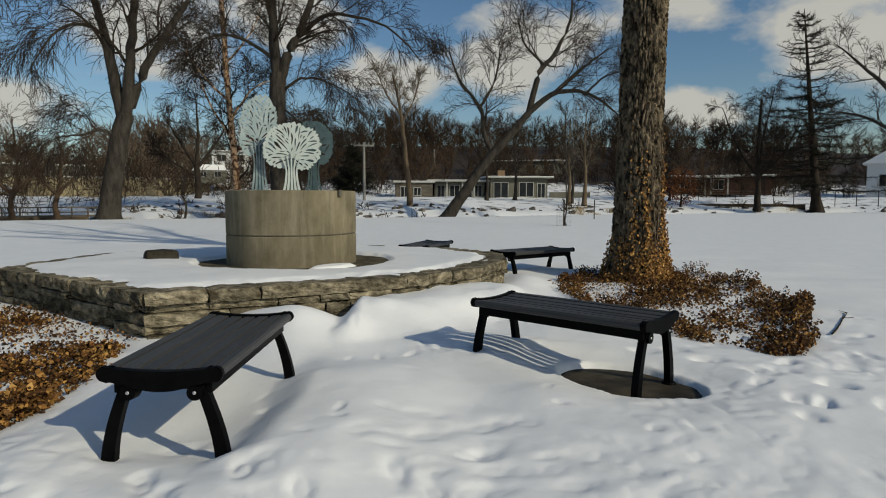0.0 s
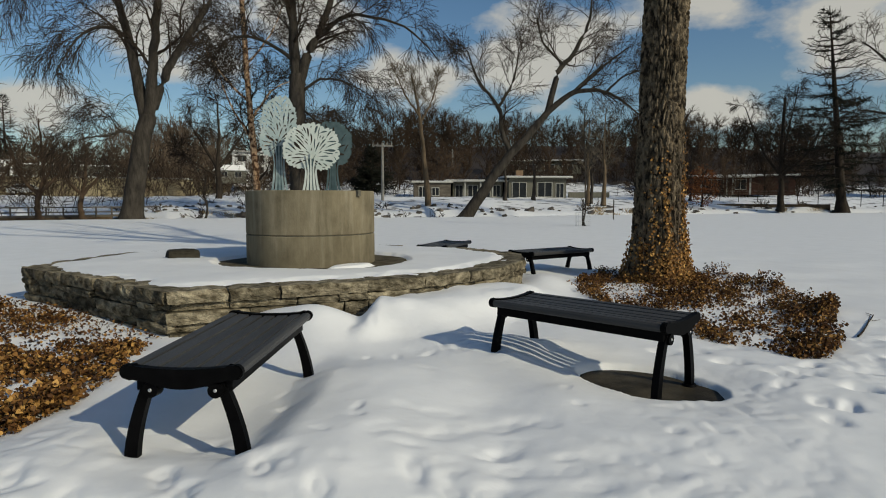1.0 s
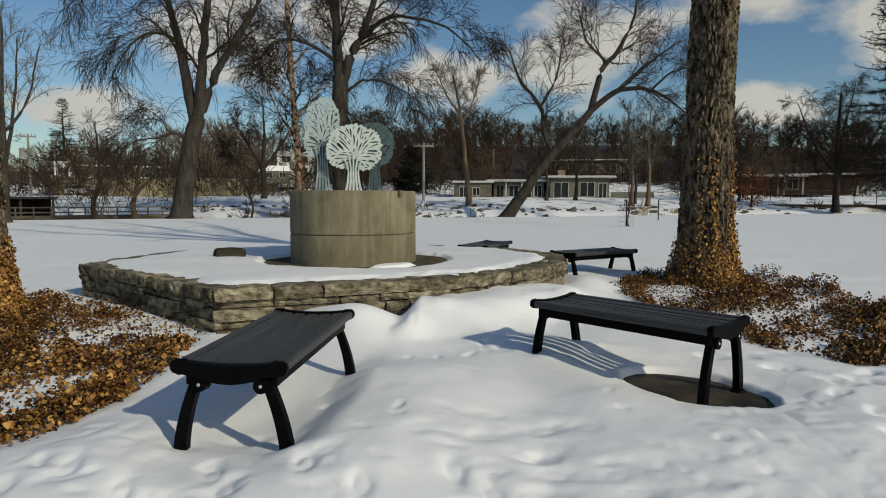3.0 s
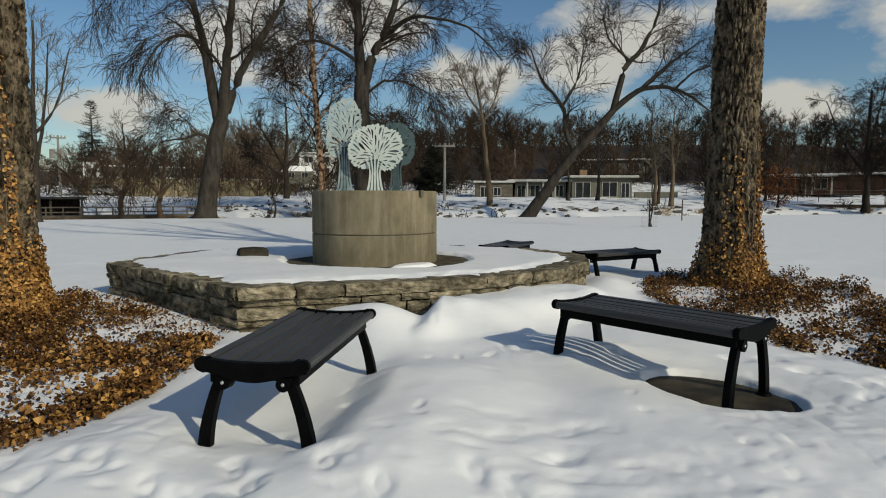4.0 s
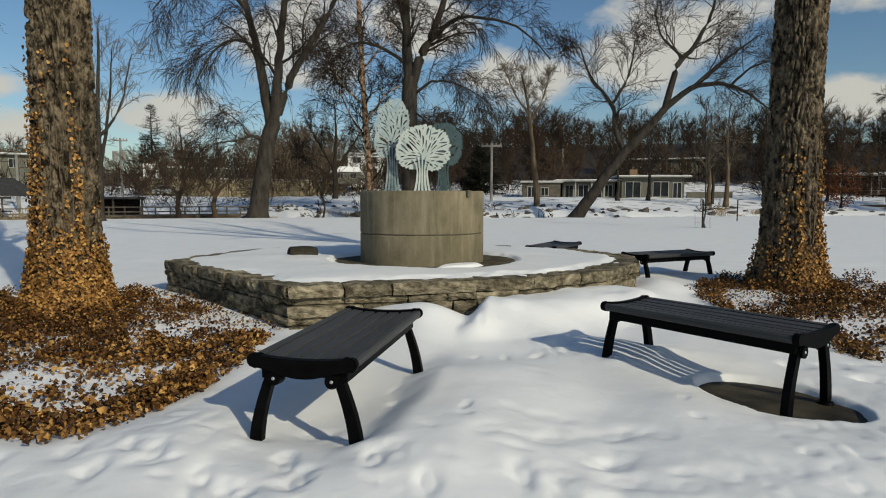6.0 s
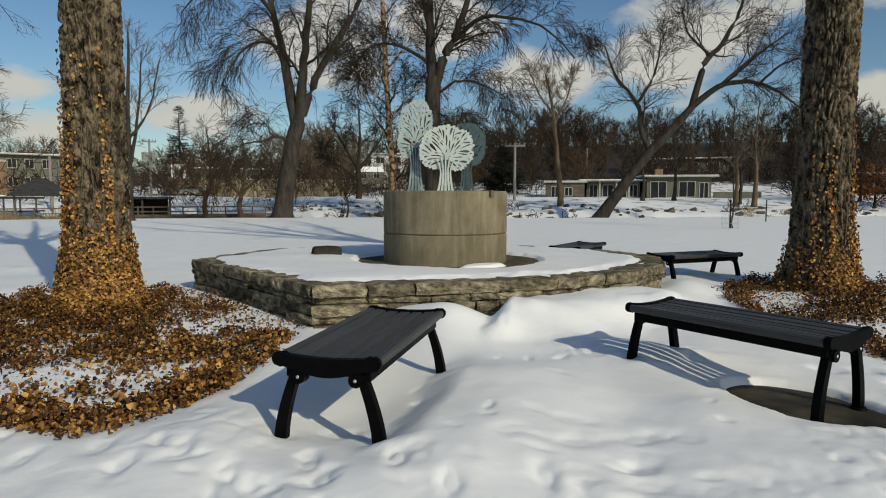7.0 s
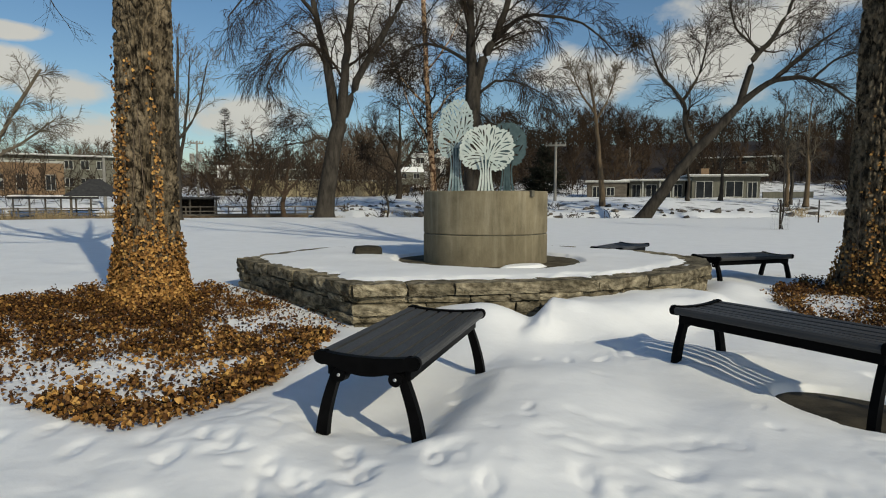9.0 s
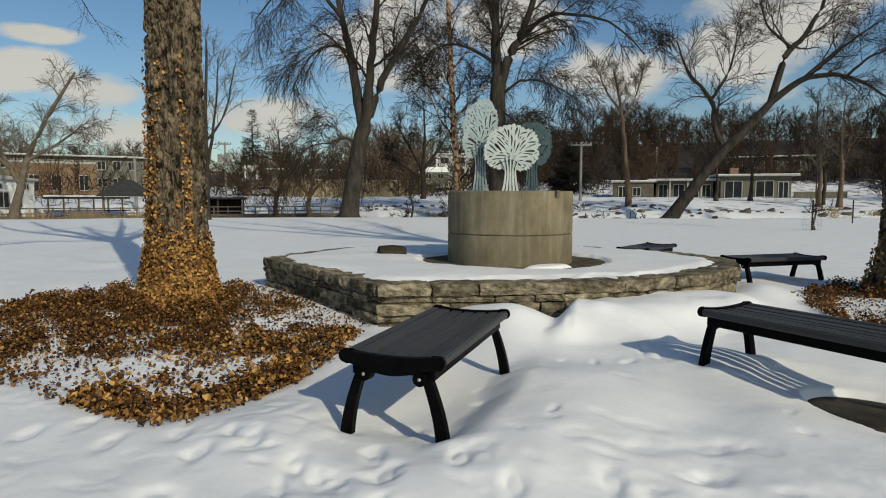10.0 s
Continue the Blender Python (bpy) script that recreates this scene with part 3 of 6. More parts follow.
def build_stones():
    kinds = [stone_mesh(k) for k in range(9)]
    r = random.Random(5)
    n = len(TERRACE)
    for k in range(n):
        a, b = Vector(TERRACE[k]), Vector(TERRACE[(k + 1) % n])
        d = b - a
        length = d.length
        d.normalize()
        nrm = Vector((d.y, -d.x))
        ang = math.atan2(d.y, d.x)
        z1 = TOP + 0.005
        for hgt, lo, hi in ((0.115, 0.32, 0.8), (0.065, 0.25, 0.7), (0.105, 0.28, 0.7), (0.075, 0.25, 0.6), (0.09, 0.3, 0.7), (0.09, 0.3, 0.7)):
            z0 = z1 - hgt
            s = 0.0
            while s < length - 0.02:
                w = min(r.uniform(lo, hi), length - s)
                if length - s - w < 0.16:
                    w = length - s
                deep = 0.30 + r.uniform(0, 0.06) if hgt == 0.115 else 0.24
                ob = new("stone", r.choice(kinds))
                ob.parent = terrace
                mid = a + d * (s + w / 2) - nrm * (deep / 2 - (r.uniform(0.022, 0.045) if hgt == 0.115 else r.uniform(-0.03, 0.034)))
                ob.location = (mid.x, mid.y, (z0 + z1) / 2 + r.uniform(-0.004, 0.004))
                ob.rotation_euler = (r.uniform(-0.02, 0.02), r.uniform(-0.01, 0.01), ang + r.uniform(-0.045, 0.045))
                ob.scale = (w - 0.014, deep, hgt - 0.010)
                s += w
            z1 = z0


# ---- concrete ring ----
def build_ring():
    t = empty("concrete_planter", pose(RING[0], RING[1], 0))
    tagged(t, "round concrete planter of two stacked rings, water-stained", "planter")
    for z0, z1, name in ((TOP - 0.08, 0.775, "lower_ring"), (0.785, 1.285, "upper_ring")):
        bm = bmesh.new()
        prof = [(0.756, z0), (0.762, z0 + 0.008), (0.762, z1 - 0.008), (0.754, z1), (0.62, z1), (0.62, z0)]
        n = 128
        rings = [[bm.verts.new((r * math.cos(2 * math.pi * k / n), r * math.sin(2 * math.pi * k / n), z)) for k in range(n)] for r, z in prof]
        for p in range(len(prof)):
            q = (p + 1) % len(prof)
            for k in range(n):
                bm.faces.new((rings[p][k], rings[p][(k + 1) % n], rings[q][(k + 1) % n], rings[q][k]))
        part(name, bm, CONCRETE, t, smooth=False)
    bm = bmesh.new()
    bmesh.ops.create_cone(bm, cap_ends=True, segments=64, radius1=0.75, radius2=0.75, depth=0.03)
    bmesh.ops.transform(bm, matrix=Matrix.Translation((0, 0, 0.78)), verts=bm.verts)
    part("joint", bm, MORTAR, t, "dark joint between the rings")
    bm = bmesh.new()
    bmesh.ops.create_cone(bm, cap_ends=True, segments=64, radius1=0.625, radius2=0.625, depth=0.1)
    bmesh.ops.transform(bm, matrix=Matrix.Translation((0, 0, 1.2)), verts=bm.verts)
    part("fill", bm, SNOW, t, "snow inside the ring")
    bm = bmesh.new()
    a = math.radians(-32)
    box(bm, -0.05, 0.05, -0.04, 0.01, 1.22, 1.292, 0.004)
    pl = part("notch_block", bm, MORTAR, t, "dark metal block let into the rim")
    pl.matrix_basis = Matrix.Rotation(a, 4, "Z") @ Matrix.Translation((0.0, 0, 0)) @ Matrix.Translation((0.745, 0, 0))


build_ring()


# ---- big trees ----
def trunk_radius(z, a, seed, top, swell, flare):
    return top + swell * np.exp(-np.maximum(z, 0) / 1.2) + flare * np.exp(-np.maximum(z, 0) / 0.36) * (1 + 0.3 * np.cos(5 * a + seed) + 0.18 * np.cos(3 * a + 2 * seed))


def plates(u, v, across, r):
    """Bark plates: 0 in the furrows, 1 on the plates. u goes round once over `across` cells."""
    rows = int(v.max()) + 4
    jx, jy = r.random((rows + 2, across)), r.random((rows + 2, across))
    i, j = np.floor(u).astype(int), np.floor(v).astype(int)
    f1, f2 = np.full(u.shape, 9.0), np.full(u.shape, 9.0)
    for di in (-1, 0, 1):
        for dj in (-1, 0, 1):
            a, b = i + di, j + dj
            px, py = a + 0.1 + 0.8 * jx[b % rows, a % across], b + 0.1 + 0.8 * jy[b % rows, a % across]
            d = np.hypot(u - px, v - py)
            f2 = np.minimum(f2, np.maximum(d, f1))
            f1 = np.minimum(f1, d)
    return smooth(0.02, 0.42, f2 - f1)


def build_trunk(name, at, top, swell, flare, seed, lean, label):
    r = np.random.default_rng(100 + seed)
    na = 240
    zz = np.concatenate([np.linspace(-0.12, 4.6, 300), np.linspace(4.65, 6.8, 30)])
    nz = len(zz)
    aa = np.linspace(0, 2 * np.pi, na, endpoint=False)
    A, Z = np.meshgrid(aa, zz)
    rad = trunk_radius(Z, A, seed, top, swell, flare)
    cs, sn = np.cos(A), np.sin(A)
    warp = field(cs * 0.9 + 7 * seed + Z * 0.9, sn * 0.9 + Z * 0.7, 0.8, 2)
    warp2 = field(cs * 1.2 + 3 * seed, sn * 1.2 + Z * 1.6, 0.5, 2)
    across = 34
    u = A / (2 * np.pi) * across + 1.1 * warp
    big = plates(u, Z / 0.21 + 6 + 0.6 * warp2, across, r) ** 0.7
    small = plates(u * 2 + 0.5 * warp2, Z / 0.075 + 6 + 0.5 * warp, across * 2, r)
    rough = field(cs * 9 + 5 * seed, sn * 9 + Z * 14, 0.6, 2)
    grain = field(A * 14, Z * 3 + 4 * seed, 0.5, 2)
    rad = rad + 0.012 * warp + 0.050 * (big - 0.7) * (0.85 + 0.4 * warp2) + 0.017 * (small - 0.5) + 0.006 * rough + 0.006 * grain
    x = cs * rad + lean[0] * Z + 0.012 * np.sin(Z * 1.1 + seed)
    y = sn * rad + lean[1] * Z
    V = np.stack([x.ravel(), y.ravel(), Z.ravel()], 1)
    i, j = np.arange(nz - 1)[:, None] * na, np.arange(na)[None, :]
    k = (j + 1) % na
    Q = np.stack([i + j, i + k, i + na + k, i + na + j], -1).reshape(-1, 4)
    t = empty(name, pose(at[0], at[1], gz(*at) - 0.03))
    mesh_object("trunk", V, Q, BARK, t, "thick deeply furrowed trunk", smooth=True)
    return tagged(t, label, "tree")


LEAN_L, LEAN_R = (0.010, 0.009), (0.008, 0.0)
tree_l = build_trunk("tree", TREE_L, 0.258, 0.025, 0.13, 1, LEAN_L, "large tree with furrowed grey-brown bark and ivy-clad base")
tree_r = build_trunk("tree", TREE_R, 0.275, 0.085, 0.12, 2, LEAN_R, "large tree with dark furrowed bark beside a bench")

# ---- branching ----
def unit(v):
    return v / (np.linalg.norm(v, axis=-1, keepdims=True) + 1e-9)


def curve(pts, n=10):
    """A smooth line through a few control points."""
    P = np.asarray(pts, float)
    t = np.linspace(0, len(P) - 1, n)
    out = []
    for s in t:
        i = min(int(s), len(P) - 2)
        f = s - i
        p0, p1, p2, p3 = P[max(i - 1, 0)], P[i], P[i + 1], P[min(i + 2, len(P) - 1)]
        out.append(0.5 * (2 * p1 + (p2 - p0) * f + (2 * p0 - 5 * p1 + 4 * p2 - p3) * f * f + (3 * p1 - p0 - 3 * p2 + p3) * f ** 3))
    return np.array(out)


def sprout(r, path, rad, count, length, spread=0.9, up=0.25, droop=0.0, first=0.2, thick=0.55, steps=6, wander=0.16, thin=0.006):
    """Side branches along a limb."""
    kids = []
    n = len(path)
    for k in range(count):
        s = first + (1 - first) * (k + r.random()) / count
        f = s * (n - 1)
        i = min(int(f), n - 2)
        p = path[i] + (path[i + 1] - path[i]) * (f - i)
        d = unit(path[i + 1] - path[i])
        side = unit(np.cross(d, r.normal(size=3)))
        d = unit(d * math.cos(spread) + side * math.sin(spread) * r.uniform(0.7, 1.2) + np.array([0, 0, up]))
        ln = length * r.uniform(0.55, 1.15) * (1.15 - 0.6 * s)
        pts = [p]
        for q in range(steps):
            d = unit(d + r.normal(size=3) * wander + np.array([0, 0, -droop * (q + 1) / steps]))
            pts.append(pts[-1] + d * ln / steps)
        r0 = max(rad[i] * thick * r.uniform(0.7, 1.0), thin * 1.2)
        kids.append((np.array(pts), np.linspace(r0, max(r0 * 0.3, thin), steps + 1)))
    return kids


def spikes(kids):
    """Twig ends: three-sided cones from (path, radii) pairs, foot to tip."""
    P = np.array([p[0] for p, q in kids])
    T = np.array([p[-1] for p, q in kids])
    rad = np.array([q[0] for p, q in kids])[:, None]
    d = unit(T - P)
    u = unit(np.cross(d, np.array([0.31, 0.74, 0.60])))
    v = np.cross(d, u)
    V = np.stack([P + u * rad, P + (v * 0.87 - u * 0.5) * rad, P - (v * 0.87 + u * 0.5) * rad, T], 1).reshape(-1, 3)
    i = np.arange(len(P))[:, None] * 4
    return V, np.concatenate([i + np.array([[0, 1, 3, 3]]), i + np.array([[1, 2, 3, 3]]), i + np.array([[2, 0, 3, 3]])])[:, :3]


def bare_tree(name, at, bearing, limbs, bark, label, seed, counts=(9, 9, 6), lengths=(3.0, 1.4, 0.7), up=0.2, droop=(0.0, 0.1, 0.2), thin=0.008, first=0.3, spread=0.85, z0=None, twig_bark=None, limb_first=(0.3,)):
    """A bare tree. limbs: (points across, up and back; radius at foot; radius at tip)."""
    r = np.random.default_rng(seed)
    a = radians(bearing)
    right, back, upv = np.array([math.cos(a), math.sin(a), 0]), np.array([-math.sin(a), math.cos(a), 0]), np.array([0, 0, 1.0])
    t = empty(name, pose(at[0], at[1], gz(*at) if z0 is None else z0))
    base = t.location.z
    big, mid, fine = [], [], []
    for li, (pts, r0, r1) in enumerate(limbs):
        P = np.array([right * p[0] + upv * (p[1] - base if k else p[1] - base) + back * (p[2] if len(p) > 2 else 0) for k, p in enumerate(pts)])
        n = max(10, 4 * len(P))
        path = curve(P, n)
        path = path + r.normal(size=path.shape) * 0.02
        rad = np.linspace(r0, r1, n)
        if li == 0:
            rad = rad + r0 * 0.45 * np.exp(-np.linspace(0, 1, n) * 9)
        big.append((path, rad))
        if li == 0 and limb_first[0] >= 1:
            continue
        f = limb_first[0] if li == 0 else 0.26
        k1 = sprout(r, path, rad, counts[0], lengths[0], spread, up, droop[0], f, 0.42, 8, 0.14, thin)
        mid += k1
        for p, q in k1:
            k2 = sprout(r, p, q, counts[1], lengths[1], spread * 0.9, up * 0.6, droop[1], 0.15, 0.55, 5, 0.18, thin)
            fine += k2
            for p2, q2 in k2:
                fine += sprout(r, p2, q2, counts[2], lengths[2], spread * 0.8, up * 0.3, droop[2], 0.15, 0.6, 2, 0.26, thin)
    V, Q = tubes(big, 14)
    mesh_object("trunk", V, Q, bark, t, smooth=True)
    V, Q = tubes(mid, 5)
    V2, Q2 = tubes(fine, 3)
    tagged(mesh_object("crown", np.concatenate([V, V2]), np.concatenate([Q, Q2 + len(V)]), twig_bark or bark, t, "bare crown of fine twigs"), kind="stuff")
    return tagged(t, label, "tree")


GREY_BARK = material("grey bark", (0.022, 0.019, 0.016), (0.065, 0.056, 0.046), 5, 0.95, bump=0.8, bump_scale=14, stretch=(1, 1, 0.3), depth=0.05)
DARK_BARK = material("dark bark", (0.018, 0.014, 0.011), (0.045, 0.036, 0.028), 5, 0.95, bump=0.5, bump_scale=14, stretch=(1, 1, 0.3), depth=0.04)
BIRCH_BARK = material("peeling tan bark", (0.09, 0.042, 0.022), (0.62, 0.41, 0.25), 4.5, 0.85, bump=0.8, bump_scale=10, stretch=(1, 1, 0.8), depth=0.05)
BIRCH_BARK.node_tree.nodes["Color Ramp"].color_ramp.elements[0].position, BIRCH_BARK.node_tree.nodes["Color Ramp"].color_ramp.elements[1].position = 0.43, 0.57
TAN_BARK = material("pale tan bark", (0.085, 0.062, 0.04), (0.165, 0.12, 0.078), 5, 0.9, bump=0.5, bump_scale=14, stretch=(1, 1, 0.3))
TWIG = material("brown twigs", (0.022, 0.017, 0.013), (0.05, 0.038, 0.029), 3, 0.95, bump=0)
BROWN_TWIG = material("warm brown twigs", (0.05, 0.033, 0.022), (0.10, 0.068, 0.046), 3, 0.95, bump=0)
PALE_TWIG = material("pale twigs", (0.10, 0.085, 0.065), (0.17, 0.14, 0.105), 3, 0.95, bump=0)
WOODS = material("far woods", (0.012, 0.009, 0.0065), (0.078, 0.052, 0.034), 0.12, 0.95, bump=0, vary=0.3, island=True, fixed=True)
WOODS_PALE = material("brown woods", (0.035, 0.027, 0.02), (0.16, 0.118, 0.083), 0.12, 0.95, bump=0, vary=0.3, island=True, fixed=True)
NEEDLE = material("conifer needles", (0.006, 0.008, 0.006), (0.016, 0.018, 0.012), 2, 0.9, bump=0, vary=0.3, island=True)

# forked tree with hanging twigs at the edge of the field
bare_tree("tree", (-17.5, 32.0), 28.6, [
    ([(0, 0.0), (0.43, 3.03), (0.98, 5.54)], 0.50, 0.42),
    ([(0.90, 5.3), (0.5, 7.6, 0.3), (0.19, 9.63, 0.5), (-0.4, 12.3, 0.8), (-0.9, 16, 1)], 0.34, 0.10),
    ([(1.0, 5.4), (1.2, 7.2, -0.3), (1.38, 9.2, -0.4), (1.73, 12.7, -0.5), (1.9, 17, 0)], 0.34, 0.10),
    ([(1.1, 5.6), (1.94, 7.81, -0.6), (3.0, 9.7, -1), (4.3, 12, -1), (5.5, 15, -1)], 0.26, 0.08),
    ([(0.45, 4.5), (-0.2, 4.62, -0.4), (-0.92, 4.37, -0.6), (-2.1, 4.15, -0.8)], 0.10, 0.03),
    ([(0.19, 9.63, 0.5), (-0.8, 9.9, 0), (-1.9, 9.3, -0.5), (-3.0, 7.4, -0.8)], 0.11, 0.03),
    ([(-0.2, 11.6, 0.7), (-1.6, 13, 0.4), (-3.4, 13, 0), (-5.0, 11, -0.5)], 0.13, 0.03),
], GREY_BARK, "tall forked bare tree with hanging twigs at the field's edge", 11, (9, 9, 7), (3.0, 2.0, 1.3), 0.15, (0.05, 0.42, 0.7), 0.0095, twig_bark=TWIG, limb_first=(1,))

# twin-stemmed tree behind the planter
bare_tree("tree", (-9.4, 35.8), 14.7, [
    ([(0, 0.0), (-0.15, 4.5), (-0.1, 8.3)], 0.55, 0.44),
    ([(-0.12, 8.1), (-0.3, 10.4, 0.2), (-0.3, 12.5, 0.3), (-0.5, 17, 0.4)], 0.36, 0.12),
    ([(0.05, 8.1), (0.6, 9.6, -0.3), (1.2, 10.7, -0.5), (2.2, 13.6, -0.6), (2.8, 17, -0.6)], 0.32, 0.10),
    ([(0.86, 10.1, -0.3), (2.2, 11.3, -0.8), (3.5, 11.6, -1), (6.1, 11, -1.2), (8.0, 9.2, -1.3)], 0.15, 0.03),
    ([(0.0, 7.2), (1.2, 8.0, -0.6), (2.6, 7.8, -1), (4.2, 7.0, -1)], 0.10, 0.02),
    ([(-0.15, 9), (-1.5, 10, 0.4), (-3.2, 10.4, 0.4), (-4.8, 9.6, 0.4)], 0.13, 0.03),
    ([(-0.2, 6.5), (0.9, 5.6, -0.5), (0.7, 4.2, -0.7)], 0.08, 0.02),
], GREY_BARK, "tall twin-stemmed bare tree at the field's edge", 12, (12, 10, 7), (3.0, 1.9, 1.1), 0.15, (0.05, 0.3, 0.5), 0.0105, twig_bark=TWIG, limb_first=(1,))

# peeling tan tree
bare_tree("birch_tree", (-14.0, 41.7), 18.5, [
    ([(0, 0.6), (0.0, 2.0), (-0.38, 7.7), (-0.7, 15), (-0.8, 19)], 0.27, 0.12),
    ([(-0.3, 6.4), (1.2, 8.6, 0.5), (2.6, 9.4, 0.8)], 0.09, 0.02),
    ([(-0.35, 7.6), (-2.2, 9.5, -0.5), (-3.6, 12, -0.8)], 0.09, 0.02),
    ([(-0.2, 5.0), (-1.7, 7.8, 0.5), (-2.5, 10.5, 0.8)], 0.09, 0.02),
    ([(-0.1, 4.2), (1.6, 5.6, 0.4), (3.4, 5.9, 0.6)], 0.08, 0.02),
    ([(-0.5, 10), (1.2, 12.5, 0.4), (2.2, 15, 0.5)], 0.08, 0.02),
], BIRCH_BARK, "slim tree with sunlit peeling tan bark", 13, (14, 9, 6), (3.0, 1.6, 0.9), 0.25, (0.0, 0.2, 0.25), 0.012, twig_bark=DARK_BARK, limb_first=(0.25,))

# dark spreading tree before the far houses
bare_tree("tree", (-22.3, 55.7), 21.8, [
    ([(0, 0.6), (0.1, 2.4), (0.0, 4.2)], 0.30, 0.24),
    ([(0, 4.0), (-1.3, 6.2, 0.3), (-2.6, 8.6, 0.4)], 0.16, 0.04),
    ([(0, 4.1), (0.2, 7.0, -0.3), (0.1, 10.2, -0.4)], 0.18, 0.04),
    ([(0, 3.8), (1.6, 6.0, 0.2), (3.0, 8.4, 0.3)], 0.16, 0.04),
    ([(0, 3.2), (-2.0, 4.4, -0.4), (-3.6, 5.6, -0.5)], 0.11, 0.03),
], DARK_BARK, "dark spreading bare tree before the far houses", 18, (9, 8, 5), (2.4, 1.4, 0.9), 0.2, (0, 0.05, 0.1), 0.015, twig_bark=TWIG, limb_first=(1,))

# slim pale tree on the far bank
bare_tree("tree", (-2.6, 49.9), 3.0, [
    ([(0, 0.2), (-0.3, 3.5), (-0.64, 6.7), (-1.0, 9.0), (-1.4, 11.0)], 0.22, 0.06),
    ([(-0.75, 7.2), (0.3, 9.3, 0.3), (0.7, 10.8, 0.4)], 0.09, 0.03),
    ([(-0.8, 7.8), (-2.0, 9.6, -0.3), (-2.6, 11.0, -0.4)], 0.09, 0.03),
], TAN_BARK, "slim pale bare tree on the far bank", 14, (10, 8, 5), (1.6, 1.0, 0.6), 0.45, (0, 0, 0), 0.010, twig_bark=PALE_TWIG, limb_first=(0.6,))

# leaning tree by the water
bare_tree("leaning_tree", (0.2, 41.0), -0.3, [
    ([(0, -0.3), (2.26, 3.1), (4.31, 5.5), (5.6, 7.0)], 0.36, 0.20),
    ([(5.5, 6.9), (7.26, 8.1, -0.4), (9.3, 7.9, -0.8), (11.3, 6.4, -1)], 0.22, 0.03),
    ([(5.5, 6.9), (6.13, 9.4, 0.3), (7.23, 10.8, 0.4), (8.1, 12.6, 0.4), (8.3, 14.2, 0.5)], 0.22, 0.05),
    ([(7.0, 8.0, -0.3), (8.9, 9.7, 0.5), (10.9, 11.2, 0.8)], 0.16, 0.03),
    ([(3.1, 4.2), (2.5, 5.6, 0.5), (2.32, 7.2, 0.6), (0.94, 9.0, 0.6), (0.2, 10.9, 0.6)], 0.20, 0.04),
    ([(2.3, 7.3, 0.6), (3.3, 9.2, 0.8), (3.6, 11.3, 0.8)], 0.11, 0.03),
    ([(6.6, 9.9, 0.3), (5.2, 11.2, 0), (4.7, 12.8, 0)], 0.10, 0.03),
    ([(9.0, 7.95, -0.8), (10.2, 9.0, -1), (11.8, 9.4, -1)], 0.09, 0.02),
], GREY_BARK, "large bare tree leaning over the far bank", 15, (10, 8, 5), (2.8, 1.9, 1.2), 0.3, (0.0, 0.05, 0.12), 0.0095, twig_bark=TWIG, limb_first=(1,))

# tree beyond the white house
bare_tree("tree", (-36.9, 25.8), 55.0, [
    ([(0, -0.1), (0.5, 1.9), (0.96, 3.7), (2.2, 6.4), (3.6, 9.0)], 0.24, 0.07),
    ([(0.5, 2.0), (-0.4, 4.0, 0.3), (-0.9, 6.5, 0.5)], 0.15, 0.04),
    ([(0.9, 3.4), (2.6, 4.6, -0.4), (4.2, 6.0, -0.5)], 0.11, 0.03),
    ([(0.0, 3.0), (-2.0, 5.2, 0), (-3.0, 7.0, 0)], 0.11, 0.03),
], PALE_TWIG, "spreading pale bare tree on the far bank", 16, (10, 9, 6), (2.4, 1.3, 0.8), 0.2, (0.0, 0.1, 0.2), 0.009, limb_first=(0.45,))

# upright young tree behind the ivy-clad trunk
bare_tree("tree", (-21.7, 24.9), 41.0, [
    ([(0, -0.03), (0.05, 2.0), (0.1, 5.0), (0.27, 9.0)], 0.22, 0.04),
    ([(0.05, 2.4), (0.5, 5.0, 0.3), (0.8, 8.2, 0.4)], 0.10, 0.02),
    ([(0.05, 2.8), (-0.9, 4.6, 0), (-1.9, 6.5, 0)], 0.08, 0.02),
    ([(0.1, 4.0), (1.0, 5.4, 0), (1.6, 8.0, 0)], 0.08, 0.02),
], GREY_BARK, "upright bare tree behind the ivy-clad trunk", 17, (8, 6, 3), (1.9, 1.0, 0.5), 0.5, (0, 0, 0), 0.008, twig_bark=PALE_TWIG, limb_first=(0.4,))

# small spreading trees at the water
for k, (at, brg, s) in enumerate((((-22.4, 35.6), 32.2, 1.0), ((-24.3, 34.6), 34.9, 1.15))):
    bare_tree("small_tree", at, brg, [
        ([(0, -0.1), (-0.1, 0.8), (0.1, 1.6)], 0.17, 0.12),
        ([(0.0, 1.4), (-0.8, 2.4, 0.2), (-1.4, 4.2 * s, 0.3)], 0.11, 0.03),
        ([(0.05, 1.4), (0.9, 2.4, -0.2), (1.9, 3.4, -0.2)], 0.11, 0.03),
        ([(0.05, 1.5), (0.3, 3.0, 0.3), (0.2, 5.0 * s, 0.3)], 0.10, 0.03),
    ], BROWN_TWIG, "small spreading bare tree by the boardwalk", 20 + k, (8, 7, 4), (1.6, 0.9, 0.5), 0.1, (0.0, 0.1, 0.1), 0.008, limb_first=(1,))

